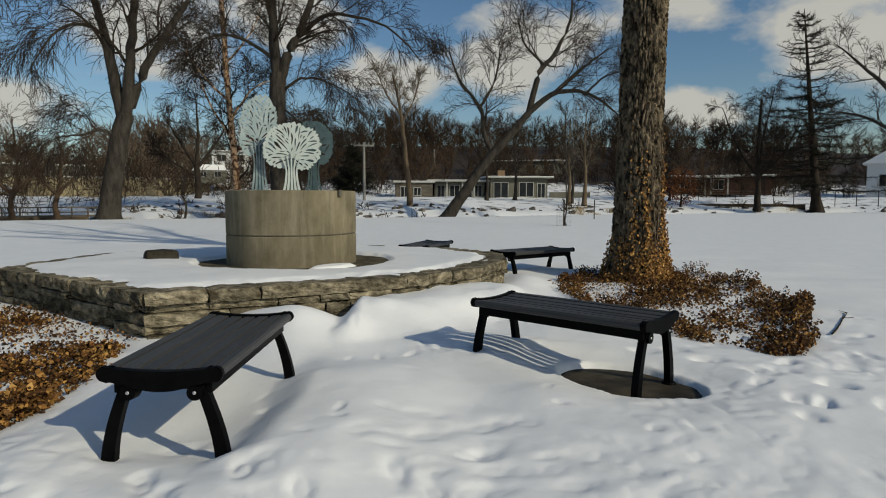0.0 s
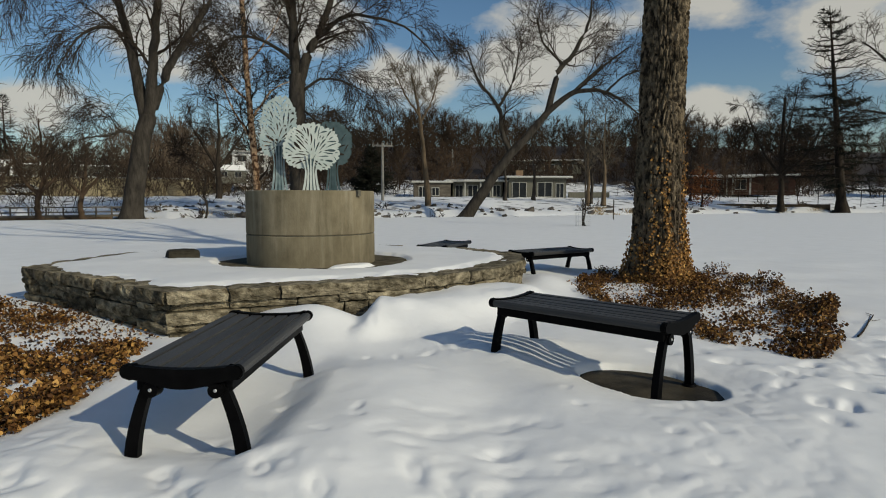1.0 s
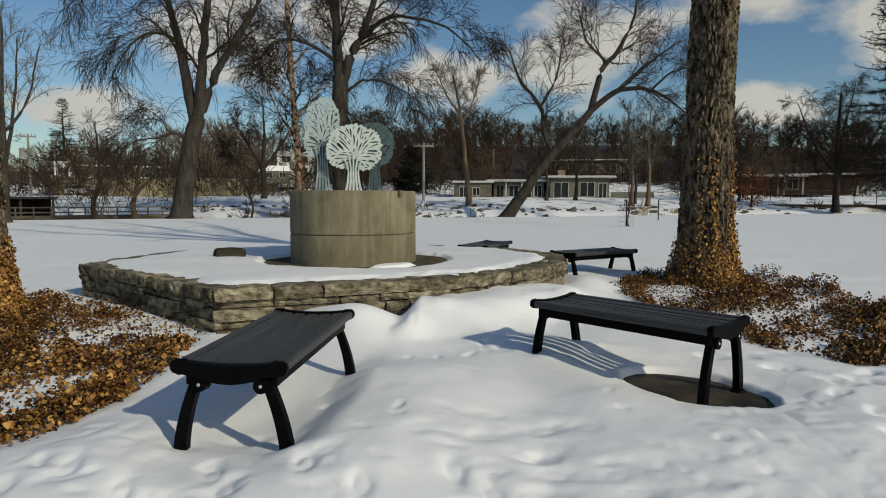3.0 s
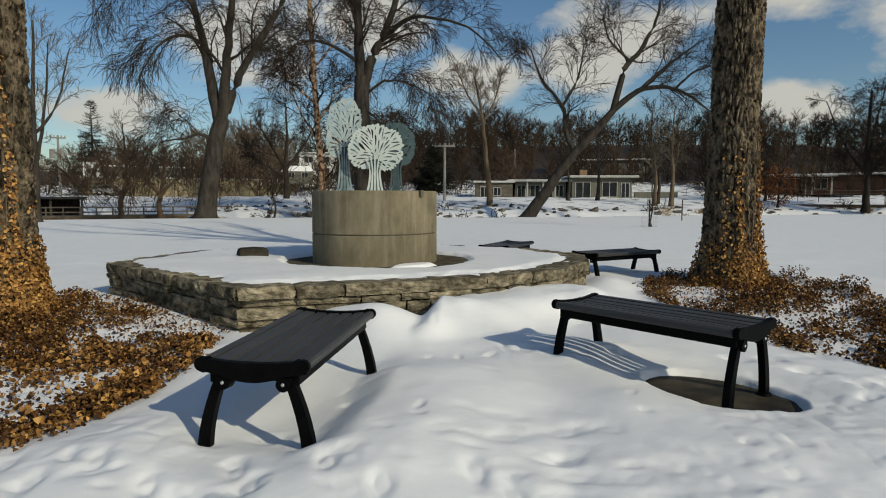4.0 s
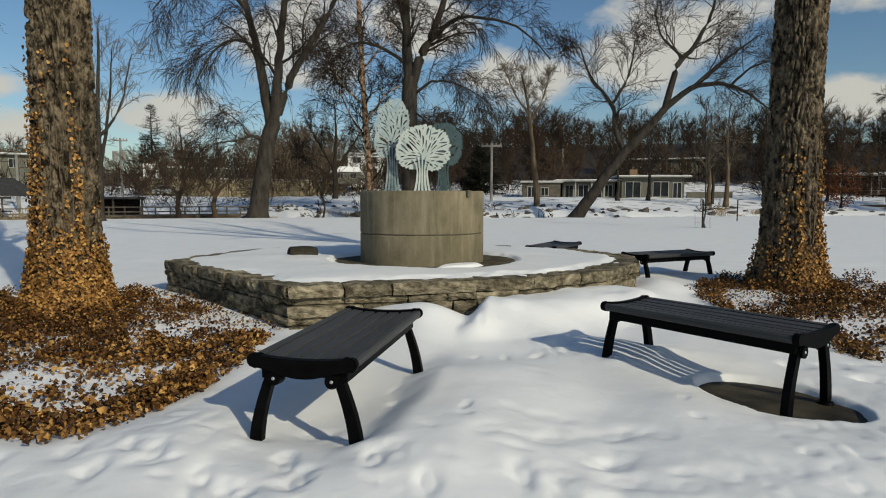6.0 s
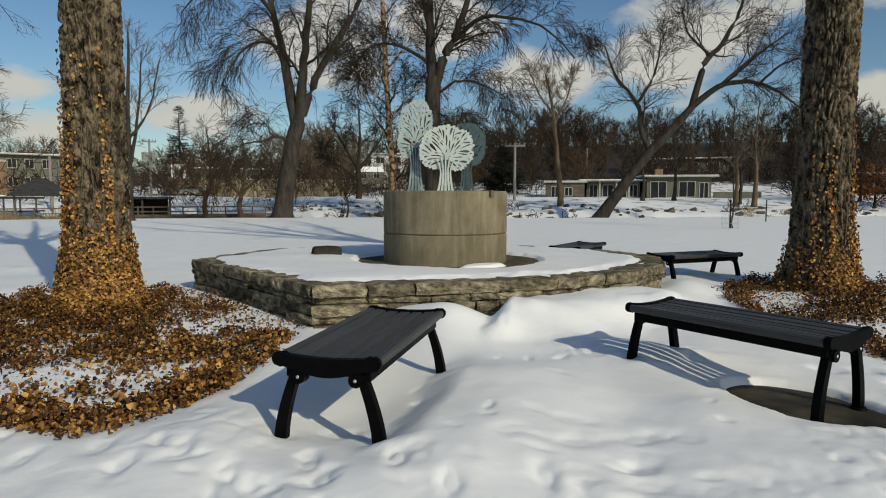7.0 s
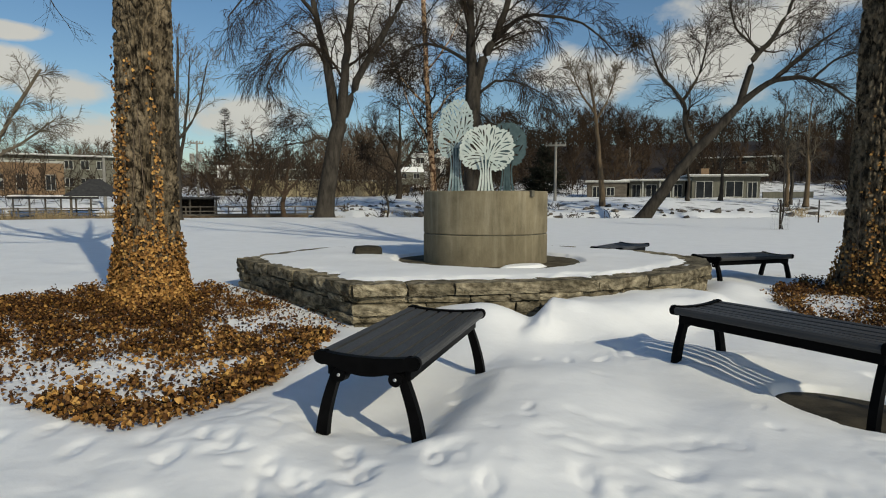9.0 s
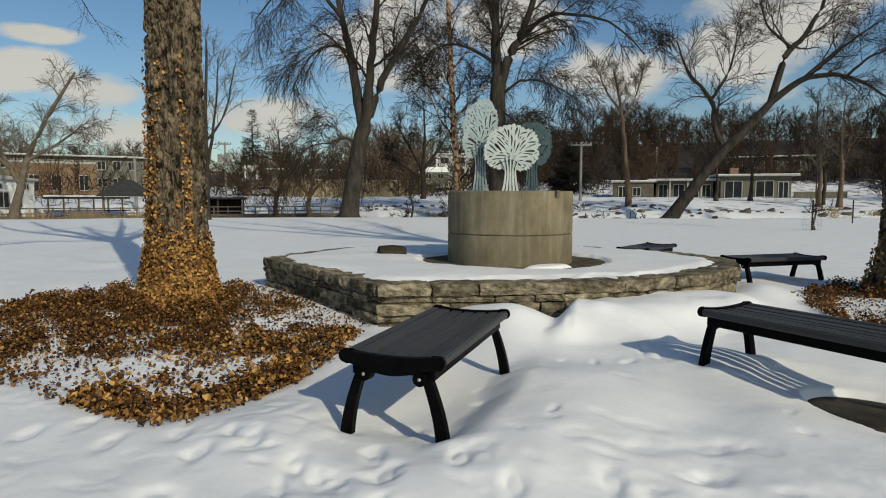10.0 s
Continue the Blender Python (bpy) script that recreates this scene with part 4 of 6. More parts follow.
# saplings on the lawn and by the house
bare_tree("sapling", (5.1, 25.4), -11.3, [([(0, 0.05), (0.0, 2.2), (-0.1, 4.7)], 0.032, 0.015)], GREY_BARK, "young staked sapling standing in the snowy lawn", 23, (13, 6, 3), (1.1, 0.5, 0.3), 0.5, (0, 0, 0), 0.006, limb_first=(0.42,))
for k, (x, y, s) in enumerate(((4.1, 57.9, 0.9), (7.1, 60.5, 1.0), (11.6, 56.8, 1.0), (12.3, 58.7, 0.9), (13.0, 56.5, 1.1), (-15.0, 35.5, 0.28), (22.5, 61, 0.7))):
    bare_tree("slim_tree", (x, y), -8, [([(0, 0.0 + gz(x, y)), (0.1, 3.0 * s), (-0.05, 5 * s), (0.1, 8.5 * s)], 0.16 * s + 0.02, 0.03)], TAN_BARK if k in (2, 4) else GREY_BARK, "slim bare tree on the far bank", 30 + k, (12, 7, 4), (2.2 * s, 1.0 * s, 0.6 * s), 0.45, (0, 0, 0.1), 0.010, twig_bark=PALE_TWIG if k in (2, 4) else TWIG, limb_first=(0.35,))

# broad trees on the right bank
bare_tree("tree", (36.4, 47.7), -37.3, [
    ([(0, 0.2), (-0.2, 4.0), (-0.6, 8.0)], 0.5, 0.4),
    ([(-0.6, 7.8), (-2.4, 10.4, -0.4), (-5.4, 13.6, -0.6)], 0.25, 0.04),
    ([(-0.6, 7.8), (0.0, 12, 0), (0.4, 17, 0)], 0.28, 0.05),
    ([(-0.4, 5.6), (-3.0, 7.6, 0), (-5.6, 8.4, 0)], 0.18, 0.04),
], GREY_BARK, "broad bare tree on the far bank", 40, (9, 8, 5), (3.2, 1.8, 1.0), 0.2, (0, 0.1, 0.2), 0.012, twig_bark=TWIG, limb_first=(1,))
bare_tree("tree", (28.3, 55.2), -27.2, [
    ([(0, 0.1), (0.0, 2.2), (-0.1, 5.0), (0.0, 10.0)], 0.28, 0.10),
    ([(0, 3.2), (-1.6, 5.5, 0), (-3.2, 9.5, 0)], 0.14, 0.03), ([(0, 3.2), (1.8, 5.0, 0), (3.0, 8.0, 0)], 0.14, 0.03), ([(0, 4), (0.3, 7, 1), (1.0, 11, 1)], 0.14, 0.03),
], DARK_BARK, "dark bare tree with a dense low crown", 41, (12, 10, 6), (2.4, 1.3, 0.8), 0.0, (0.05, 0.2, 0.3), 0.012, limb_first=(0.3,))


def build_conifer(name, at, z_top, lean, radius, seed, dense, label):
    r = np.random.default_rng(seed)
    t = empty(name, pose(at[0], at[1], gz(*at)))
    H = z_top - t.location.z
    a = math.atan2(-at[0], at[1])
    right = np.array([math.cos(a), math.sin(a), 0])
    zs = np.linspace(0, H, 14)
    spine = np.stack([right[0] * lean * zs / H, right[1] * lean * zs / H, zs], 1)
    rad = np.linspace(0.42, 0.03, 14) * (H / 18)
    rad[0] *= 1.6
    V, Q = tubes([(spine, rad)], 12)
    mesh_object("trunk", V, Q, DARK_BARK, t, smooth=True)
    boughs, sprays = [], []
    z = H * 0.13
    while z < H * 0.99:
        f = z / H
        for _ in range(r.integers(3, 6)):
            ang = r.uniform(0, 2 * np.pi)
            reach = radius * (1 - f) ** 0.75 * r.uniform(0.55, 1.1) + 0.5
            d = np.array([math.cos(ang), math.sin(ang), 0])
            s = np.linspace(0, 1, 7)[:, None]
            rise = 0.22 * f - 0.18
            p = np.array([right[0] * lean * f, right[1] * lean * f, z]) + d * reach * s + np.array([0, 0, 1]) * (rise * reach * s + 0.25 * reach * s ** 2 * (0.4 if f < 0.6 else 1.0))
            p = p + r.normal(size=p.shape) * 0.05
            boughs.append((p, np.linspace(0.055, 0.014, 7)))
            k = int((64 if f < 0.6 else 22) * dense)
            sprays += sprout(r, p, np.linspace(0.05, 0.02, 7), k, 0.75, 0.9, -0.05, 0.1, 0.15, 0.7, 1, 0.15, 0.026)
        z += H * r.uniform(0.018, 0.034)
    V, Q = tubes(boughs, 4)
    tagged(mesh_object("bough_layer", V, Q, DARK_BARK, t), kind="stuff")
    V, Q = spikes(sprays)
    tagged(mesh_object("needle_spray", V, Q, NEEDLE, t, "sparse dark sprays"), kind="stuff")
    return tagged(t, label, "tree")


build_conifer("conifer", (34.4, 56.3), 18.4, -1.8, 6.4, 50, 0.8, "tall sparse dark conifer on the far bank")
build_conifer("conifer", (40, 118), 19.5, 0, 3.2, 51, 0.5, "dark pointed conifer among the far woods")
build_conifer("conifer", (-80, 106), 19, 0, 5.0, 52, 0.6, "dark rounded conifer among the far woods")
build_conifer("conifer", (-9.0, 62), 6.4, 0, 2.6, 53, 0.7, "dark evergreen beside the far bank")


# ---- far woods ----
def build_woods():
    """Round-crowned bare trees: stems and boughs, with fine twig ends, in a dark and a brown stand."""
    r = np.random.default_rng(77)
    kinds = []
    for k in range(8):
        h = r.uniform(9.5, 12.5)
        path = curve([(0, 0, 0), (r.uniform(-0.3, 0.3), r.uniform(-0.3, 0.3), h * 0.35), (r.uniform(-0.8, 0.8), r.uniform(-0.5, 0.5), h * 0.8)], 6)
        rad = np.linspace(0.22, 0.06, 6)
        k1 = sprout(r, path, rad, 14, h * 0.46, 0.85, 0.30, 0, 0.08, 0.5, 3, 0.14, 0.045)
        k2, k3 = [], []
        for p, q in k1:
            k2 += sprout(r, p, q, 7, h * 0.22, 0.7, 0.22, 0, 0.15, 0.7, 1, 0.18, 0.05)
        for p, q in k2:
            k3 += sprout(r, p, q, 5, h * 0.15, 0.6, 0.15, 0, 0.15, 0.75, 1, 0.2, 0.034)
        V, Q = tubes([(path, rad)] + k1, 3)
        T = np.concatenate([Q[:, [0, 1, 2]], Q[:, [0, 2, 3]]])
        V2, T2 = spikes(k2 + k3)
        kinds.append((np.concatenate([V, V2]), np.concatenate([T, T2 + len(V)])))
    stands = {True: [], False: []}
    rows = [(g + r.uniform(-0.5, 0.5), f, s) for f, s, step in ((34, 0.55, 2.6), (50, 0.62, 1.5), (68, 0.66, 1.2), (86, 0.74, 1.05), (104, 0.80, 1.05), (122, 0.88, 0.95)) for g in np.arange(-44, 62, step)]
    for deg, far, s in rows:
        a = radians(deg)
        d = float(shore(np.array([-math.sin(a)]), np.array([math.cos(a)]))[0]) + far + r.uniform(-9, 9)
        if (deg > 24 and far < 60) or (8 < deg < 24 and far < 40 and r.random() < 0.6) or (-14 < deg < 8 and far < 40):
            continue
        x, y = -math.sin(a) * d, math.cos(a) * d
        V, T = kinds[r.integers(0, 8)]
        s = s * (r.uniform(0.72, 1.08) + 0.28 * math.sin(deg * 0.42) * math.sin(deg * 0.17 + 1)) * (0.95 if deg > 30 else 1.3 if deg > 12 else 1.0)
        turn = r.uniform(0, 6.3)
        c, n = math.cos(turn), math.sin(turn)
        W = np.stack([(V[:, 0] * c - V[:, 1] * n) * s + x, (V[:, 0] * n + V[:, 1] * c) * s + y, V[:, 2] * s + gz(x, y) - 1.9 * s], 1)
        stands[deg < 14].append((W, T))
    for dark, mat, label in ((True, WOODS, "dense dark bare winter woods on the far slope"), (False, WOODS_PALE, "bare brown winter woods behind the buildings")):
        base = np.cumsum([0] + [len(v) for v, q in stands[dark]])
        V, T = np.concatenate([v for v, q in stands[dark]]), np.concatenate([q + b for (v, q), b in zip(stands[dark], base)])
        tagged(mesh_object("woods", V, T, mat), label, "woods", kind="stuff")


build_woods()


def build_brush():
    """Thickets and shrubs along the far bank."""
    r = np.random.default_rng(78)
    paths = []
    for _ in range(200):
        a = radians(r.uniform(-42, 58))
        deg = math.degrees(a)
        s0 = float(shore(np.array([-math.sin(a)]), np.array([math.cos(a)]))[0])
        d = s0 + (r.uniform(6, 14) if r.random() < 0.12 else r.uniform(9, 48) if deg > 26 else r.uniform(30, 105))
        x, y = -math.sin(a) * d, math.cos(a) * d
        z = gz(x, y) - 0.1
        tall = r.uniform(0.5, 1.1) if d < s0 + 15 else r.uniform(2.5, 6)
        for _ in range(11 if d > s0 + 15 else 8):
            p = np.array([x + r.normal() * tall * 0.35, y + r.normal() * tall * 0.35, z])
            dr = unit(np.array([r.normal() * 0.5, r.normal() * 0.5, 1.0]))
            pts = [p]
            for q in range(4):
                dr = unit(dr + r.normal(size=3) * 0.25)
                pts.append(pts[-1] + dr * tall * 0.28 * r.uniform(0.6, 1.2))
            pts = np.array(pts)
            rad = np.linspace(0.022, 0.012, 5)
            paths.append((pts, rad))
            paths += sprout(r, pts, rad, 5, tall * 0.4, 0.8, 0.2, 0, 0.25, 0.7, 2, 0.25, 0.016 if d < 70 else 0.03)
    V, Q = tubes(paths, 3)
    tagged(mesh_object("brush", V, Q, WOODS), "bare brown thickets along the far bank", "shrubs", kind="stuff")


build_brush()


# ---- ivy ----
def leaves(name, P, size, tilt, mat, label, r, facing=None, parent=None):
    """Folded pointed leaves at points P; facing: the way each lies out from, or None for upward."""
    n = len(P)
    up = np.tile(np.array([0, 0, 1.0]), (n, 1)) if facing is None else facing
    nrm = unit(up + r.normal(size=(n, 3)) * tilt)
    d = unit(np.cross(nrm, r.normal(size=(n, 3))))
    if facing is not None:
        d = unit(d * 0.7 + np.array([0, 0, -0.6]))
    s = np.cross(nrm, d)
    L = size * r.uniform(0.6, 1.25, n)[:, None]
    fold = r.uniform(0.1, 0.45, n)[:, None]
    v = lambda a, b, c: P + d * L * a + s * L * b + nrm * L * (c * fold)
    curl = r.uniform(-0.3, 0.3, n)[:, None]
    tip = P + d * L * 0.98 + nrm * L * curl
    V = np.stack([v(0, 0, 0), v(0.25, 0.42, 1.0), v(0.62, 0.34, 1.0), tip, v(0.62, -0.34, 1.0), v(0.25, -0.42, 1.0)], 1).reshape(-1, 3)
    i = np.arange(n)[:, None] * 6
    Q = np.concatenate([i + np.array([[0, 1, 2, 3]]), i + np.array([[0, 3, 4, 5]])])
    return mesh_object(name, V, Q, mat, parent, label)


def scatter(poly, n, r, keep):
    P = np.array(poly)
    out = []
    lo, hi = P.min(0), P.max(0)
    while sum(map(len, out)) < n:
        q = r.uniform(lo - 0.1, hi + 0.1, (n * 2, 2))
        d = inside(poly, q[:, 0], q[:, 1]) + 0.07 * field(q[:, 0], q[:, 1], 0.35, 2)
        out.append(q[(d > 0) & (r.random(n * 2) < keep(q[:, 0], q[:, 1], d))])
    return np.concatenate(out)[:n]


def build_beds():
    r = np.random.default_rng(9)

    def keep_l(x, y, d):
        near_tree = np.exp(-((x - TREE_L[0]) ** 2 + ((y - TREE_L[1] + 0.35) * 1.5) ** 2) / 1.9)
        rim = np.exp(-(np.maximum(d, 0) / 0.36) ** 2) * smooth(-3.1, -2.4, x) * (1 - smooth(4.1, 4.7, y))
        patch = smooth(-0.08, 0.22, field(x, y, 0.42, 3) + 0.35 * field(x, y, 0.13, 2))
        belt = smooth(3.4, 4.0, y) * (1 - smooth(4.6, 5.2, y)) * 0.5
        thin = 1 - 0.85 * smooth(4.3, 5.0, y) * smooth(-3.9, -3.2, x)
        return np.clip(np.maximum(near_tree, np.maximum(rim, np.maximum(belt, 0.6 * patch))) * thin * (0.12 + 0.88 * smooth(-0.2, 0.25, field(x, y, 0.17, 2))), 0.05, 1)

    def keep_r(x, y, d):
        near_tree = np.exp(-((x - TREE_R[0]) ** 2 + (y - TREE_R[1]) ** 2) / 0.8)
        rim = np.exp(-(np.maximum(d, 0) / 0.4) ** 2) * smooth(2.2, 2.7, x)
        band = np.exp(-((y - 7.3 - 0.3 * (x - 2.7)) / 0.55) ** 2) * smooth(1.9, 2.6, x)
        patch = smooth(0.02, 0.25, field(x + 40, y, 0.55, 3) + 0.2 * field(x, y, 0.16, 2))
        return np.clip(np.maximum(near_tree, np.maximum(rim, np.maximum(band, 0.6 * patch))) * (0.12 + 0.88 * smooth(-0.2, 0.25, field(x, y, 0.2, 2))), 0.045, 1)

    for poly, n, keep, label in ((BED_L, 36000, keep_l, "dry brown ivy poking through patchy snow under a tree"), (BED_R, 21000, keep_r, "dark brown dry ivy bed in patchy snow round a trunk")):
        xy = scatter(poly, n, r, keep)
        dens = np.clip(keep(xy[:, 0], xy[:, 1], inside(poly, xy[:, 0], xy[:, 1])), 0, 1)
        z = ground_z(xy[:, 0], xy[:, 1]) + r.random(n) ** 1.4 * (0.03 + 0.13 * dens)
        P = np.column_stack([xy, z])
        # a share of the near rim leaves, with sunlight put into their colour
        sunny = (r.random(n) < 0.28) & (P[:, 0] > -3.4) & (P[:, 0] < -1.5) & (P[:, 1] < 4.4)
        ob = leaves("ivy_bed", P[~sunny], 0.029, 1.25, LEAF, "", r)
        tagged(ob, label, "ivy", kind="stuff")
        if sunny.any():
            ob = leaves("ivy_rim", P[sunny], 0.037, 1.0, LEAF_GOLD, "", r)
            tagged(ob, "dry ivy leaves along the bed's edge, sunlight painted in as gold", "ivy", kind="stuff")
    # leaves climbing the trunks
    for at, top, swell, flare, n, seed, lean, sun_only in ((TREE_L, 0.258, 0.025, 0.13, 12000, 1, LEAN_L, False), (TREE_R, 0.275, 0.085, 0.12, 8000, 2, LEAN_R, True)):
        z = r.random(n * 3) ** 1.9 * 2.9
        a = r.uniform(0, 2 * np.pi, n * 3)
        gap = lambda c, w: np.exp(-(((a - c + np.pi) % (2 * np.pi) - np.pi) / w) ** 2)
        strand = np.maximum(gap(4.75 + 0.13 * np.sin(z * 3), 0.13), gap(5.75 + 0.1 * np.sin(z * 2), 0.10)) if not sun_only else np.maximum(gap(4.7 + 0.1 * np.sin(z * 3), 0.12), gap(5.6, 0.2))
        strand = np.maximum(strand, gap(4.15 + 0.1 * np.sin(z * 2.5), 0.2) * (0.4 if sun_only else 1))
        blot = field(a * 0.45, z, 0.22, 2)
        dens = (1.35 if not sun_only else 1.0) - z / 0.72 + 0.6 * blot
        dens = np.maximum(dens, strand * (1.25 - z / (2.3 if not sun_only else 1.7)))
        if sun_only:
            dens = dens * (0.35 + 0.85 * np.clip(np.cos(a - 5.2), 0, 1))
        ok = r.random(n * 3) < dens
        a, z = a[ok][:n], z[ok][:n]
        rr = trunk_radius(z, a, seed, top, swell, flare) + r.uniform(0.0, 0.055, len(a))
        base = gz(*at) - 0.03
        P = np.column_stack([at[0] + np.cos(a) * rr + lean[0] * z, at[1] + np.sin(a) * rr + lean[1] * z, base + z + 0.03])
        out = np.column_stack([np.cos(a), np.sin(a), 0.25 + 0 * a])
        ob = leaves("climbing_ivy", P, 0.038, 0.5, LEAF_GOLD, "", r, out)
        tagged(ob, "golden dry ivy leaves climbing a tree trunk", "ivy", kind="stuff")
        stems = []
        for k in range(9):
            a0 = r.uniform(3.4, 6.0)
            zz = np.linspace(0.0, r.uniform(0.8, 2.4), 22)
            aa = a0 + 0.12 * np.sin(zz * 3 + k) + 0.015 * r.normal(size=22).cumsum()
            rr = trunk_radius(zz, aa, seed, top, swell, flare) + 0.02
            stems.append((np.column_stack([at[0] + np.cos(aa) * rr + lean[0] * zz, at[1] + np.sin(aa) * rr + lean[1] * zz, base + zz]), np.linspace(0.008, 0.004, 22)))
        V, Q = tubes(stems, 5)
        tagged(mesh_object("ivy_stems", V, Q, STEM), "thin grey ivy stems clinging to a trunk", "ivy", kind="stuff")


build_beds()


# crowns of the two big trees, out of view but throwing shade over the lawn
def build_crown(tree, at, seed, extra=()):
    r = np.random.default_rng(seed)
    big, mid, fine = [], [], []
    top = np.array([0.05, 0, 6.6])
    for k in range(6):
        a = k * 1.05 + r.uniform(-0.2, 0.2)
        out = np.array([math.cos(a), math.sin(a), 0])
        p = curve([top - [0, 0, 0.6], top + out * 1.1 + [0, 0, 1.6], top + out * 2.6 + [0, 0, 4.2], top + out * 3.8 + [0, 0, 7.5]], 14)
        big.append((p, np.linspace(0.17, 0.05, 14)))
    for pts, r0, r1 in extra:
        big.append((curve(pts, 12), np.linspace(r0, r1, 12)))
    for p, q in big:
        k1 = sprout(r, p, q, 7, 2.4, 0.8, 0.2, 0.05, 0.2, 0.5, 7, 0.15, 0.008)
        mid += k1
        for p1, q1 in k1:
            fine += sprout(r, p1, q1, 6, 1.1, 0.8, 0.1, 0.2, 0.15, 0.5, 3, 0.2, 0.005)
    for p, q in big:
        V, Q = tubes([(p, q)], 8)
        mesh_object("limb", V, Q, BARK, tree, smooth=True)
    V, Q = tubes(mid, 5)
    V2, Q2 = tubes(fine, 3)
    tagged(mesh_object("crown", np.concatenate([V, V2]), np.concatenate([Q, Q2 + len(V)]), TWIG, tree, "bare crown of fine twigs"), kind="stuff")


build_crown(tree_l, TREE_L, 61, [([(0.0, 0, 6.2), (-1.2, -1.1, 6.6), (-1.9, -1.9, 6.0), (-2.2, -2.3, 5.2)], 0.09, 0.015)])
build_crown(tree_r, TREE_R, 62)


# hanging twig tips of the left tree
def build_hanging():
    r = np.random.default_rng(64)
    a = radians(45.1)
    right = np.array([math.cos(a), math.sin(a), 0])
    paths = []
    start = np.array([0.02, 0, 5.2])
    p = curve([start, right * -0.6 + [0, 0, 4.7], right * -1.0 + [0, 0, 3.9], right * -0.85 + [0, 0, 3.25], right * -0.62 + [0, 0, 2.85]], 14)
    paths.append((p, np.linspace(0.014, 0.002, 14)))
    k1 = sprout(r, p, np.linspace(0.008, 0.002, 14), 12, 0.5, 0.8, -0.1, 0.2, 0.4, 0.5, 5, 0.2, 0.0014)
    paths += k1
    for p1, q1 in k1:
        paths += sprout(r, p1, q1, 5, 0.2, 0.8, -0.1, 0.1, 0.2, 0.7, 4, 0.2, 0.0011)
    V, Q = tubes(paths, 4)
    mesh_object("hanging_branch", V, Q, TWIG, tree_l, "thin hanging branch with twigs")


build_hanging()


# ---- metal tree sculptures ----
def pierced(bm, outline, holes, y0, y1):
    """A plate in x, z with openings cut through it."""
    loops = []
    for loop in [outline] + holes:
        vs = [bm.verts.new((x, y0, z)) for x, z in loop]
        loops += [bm.edges.new((vs[i], vs[(i + 1) % len(vs)])) for i in range(len(vs))]
    bmesh.ops.triangle_fill(bm, edges=loops, use_beauty=True, use_dissolve=False)
    r = bmesh.ops.extrude_face_region(bm, geom=bm.faces[:])
    bmesh.ops.translate(bm, vec=(0, y1 - y0, 0), verts=[g for g in r["geom"] if isinstance(g, bmesh.types.BMVert)])
    return bm


def slot(x, z, ang, ln, wd, bend, n=14):
    """A slender curved teardrop opening that starts at x, z and runs along ang."""
    out = []
    for k in range(n):
        t = 2 * math.pi * k / n
        u = 0.5 - 0.5 * math.cos(t)
        v = math.sin(t) * (0.35 + 0.65 * u) * wd / 2
        b = ang + bend * u
        out.append((x + math.cos(ang + bend * u * 0.5) * u * ln - math.sin(b) * v, z + math.sin(ang + bend * u * 0.5) * u * ln + math.cos(b) * v))
    return out


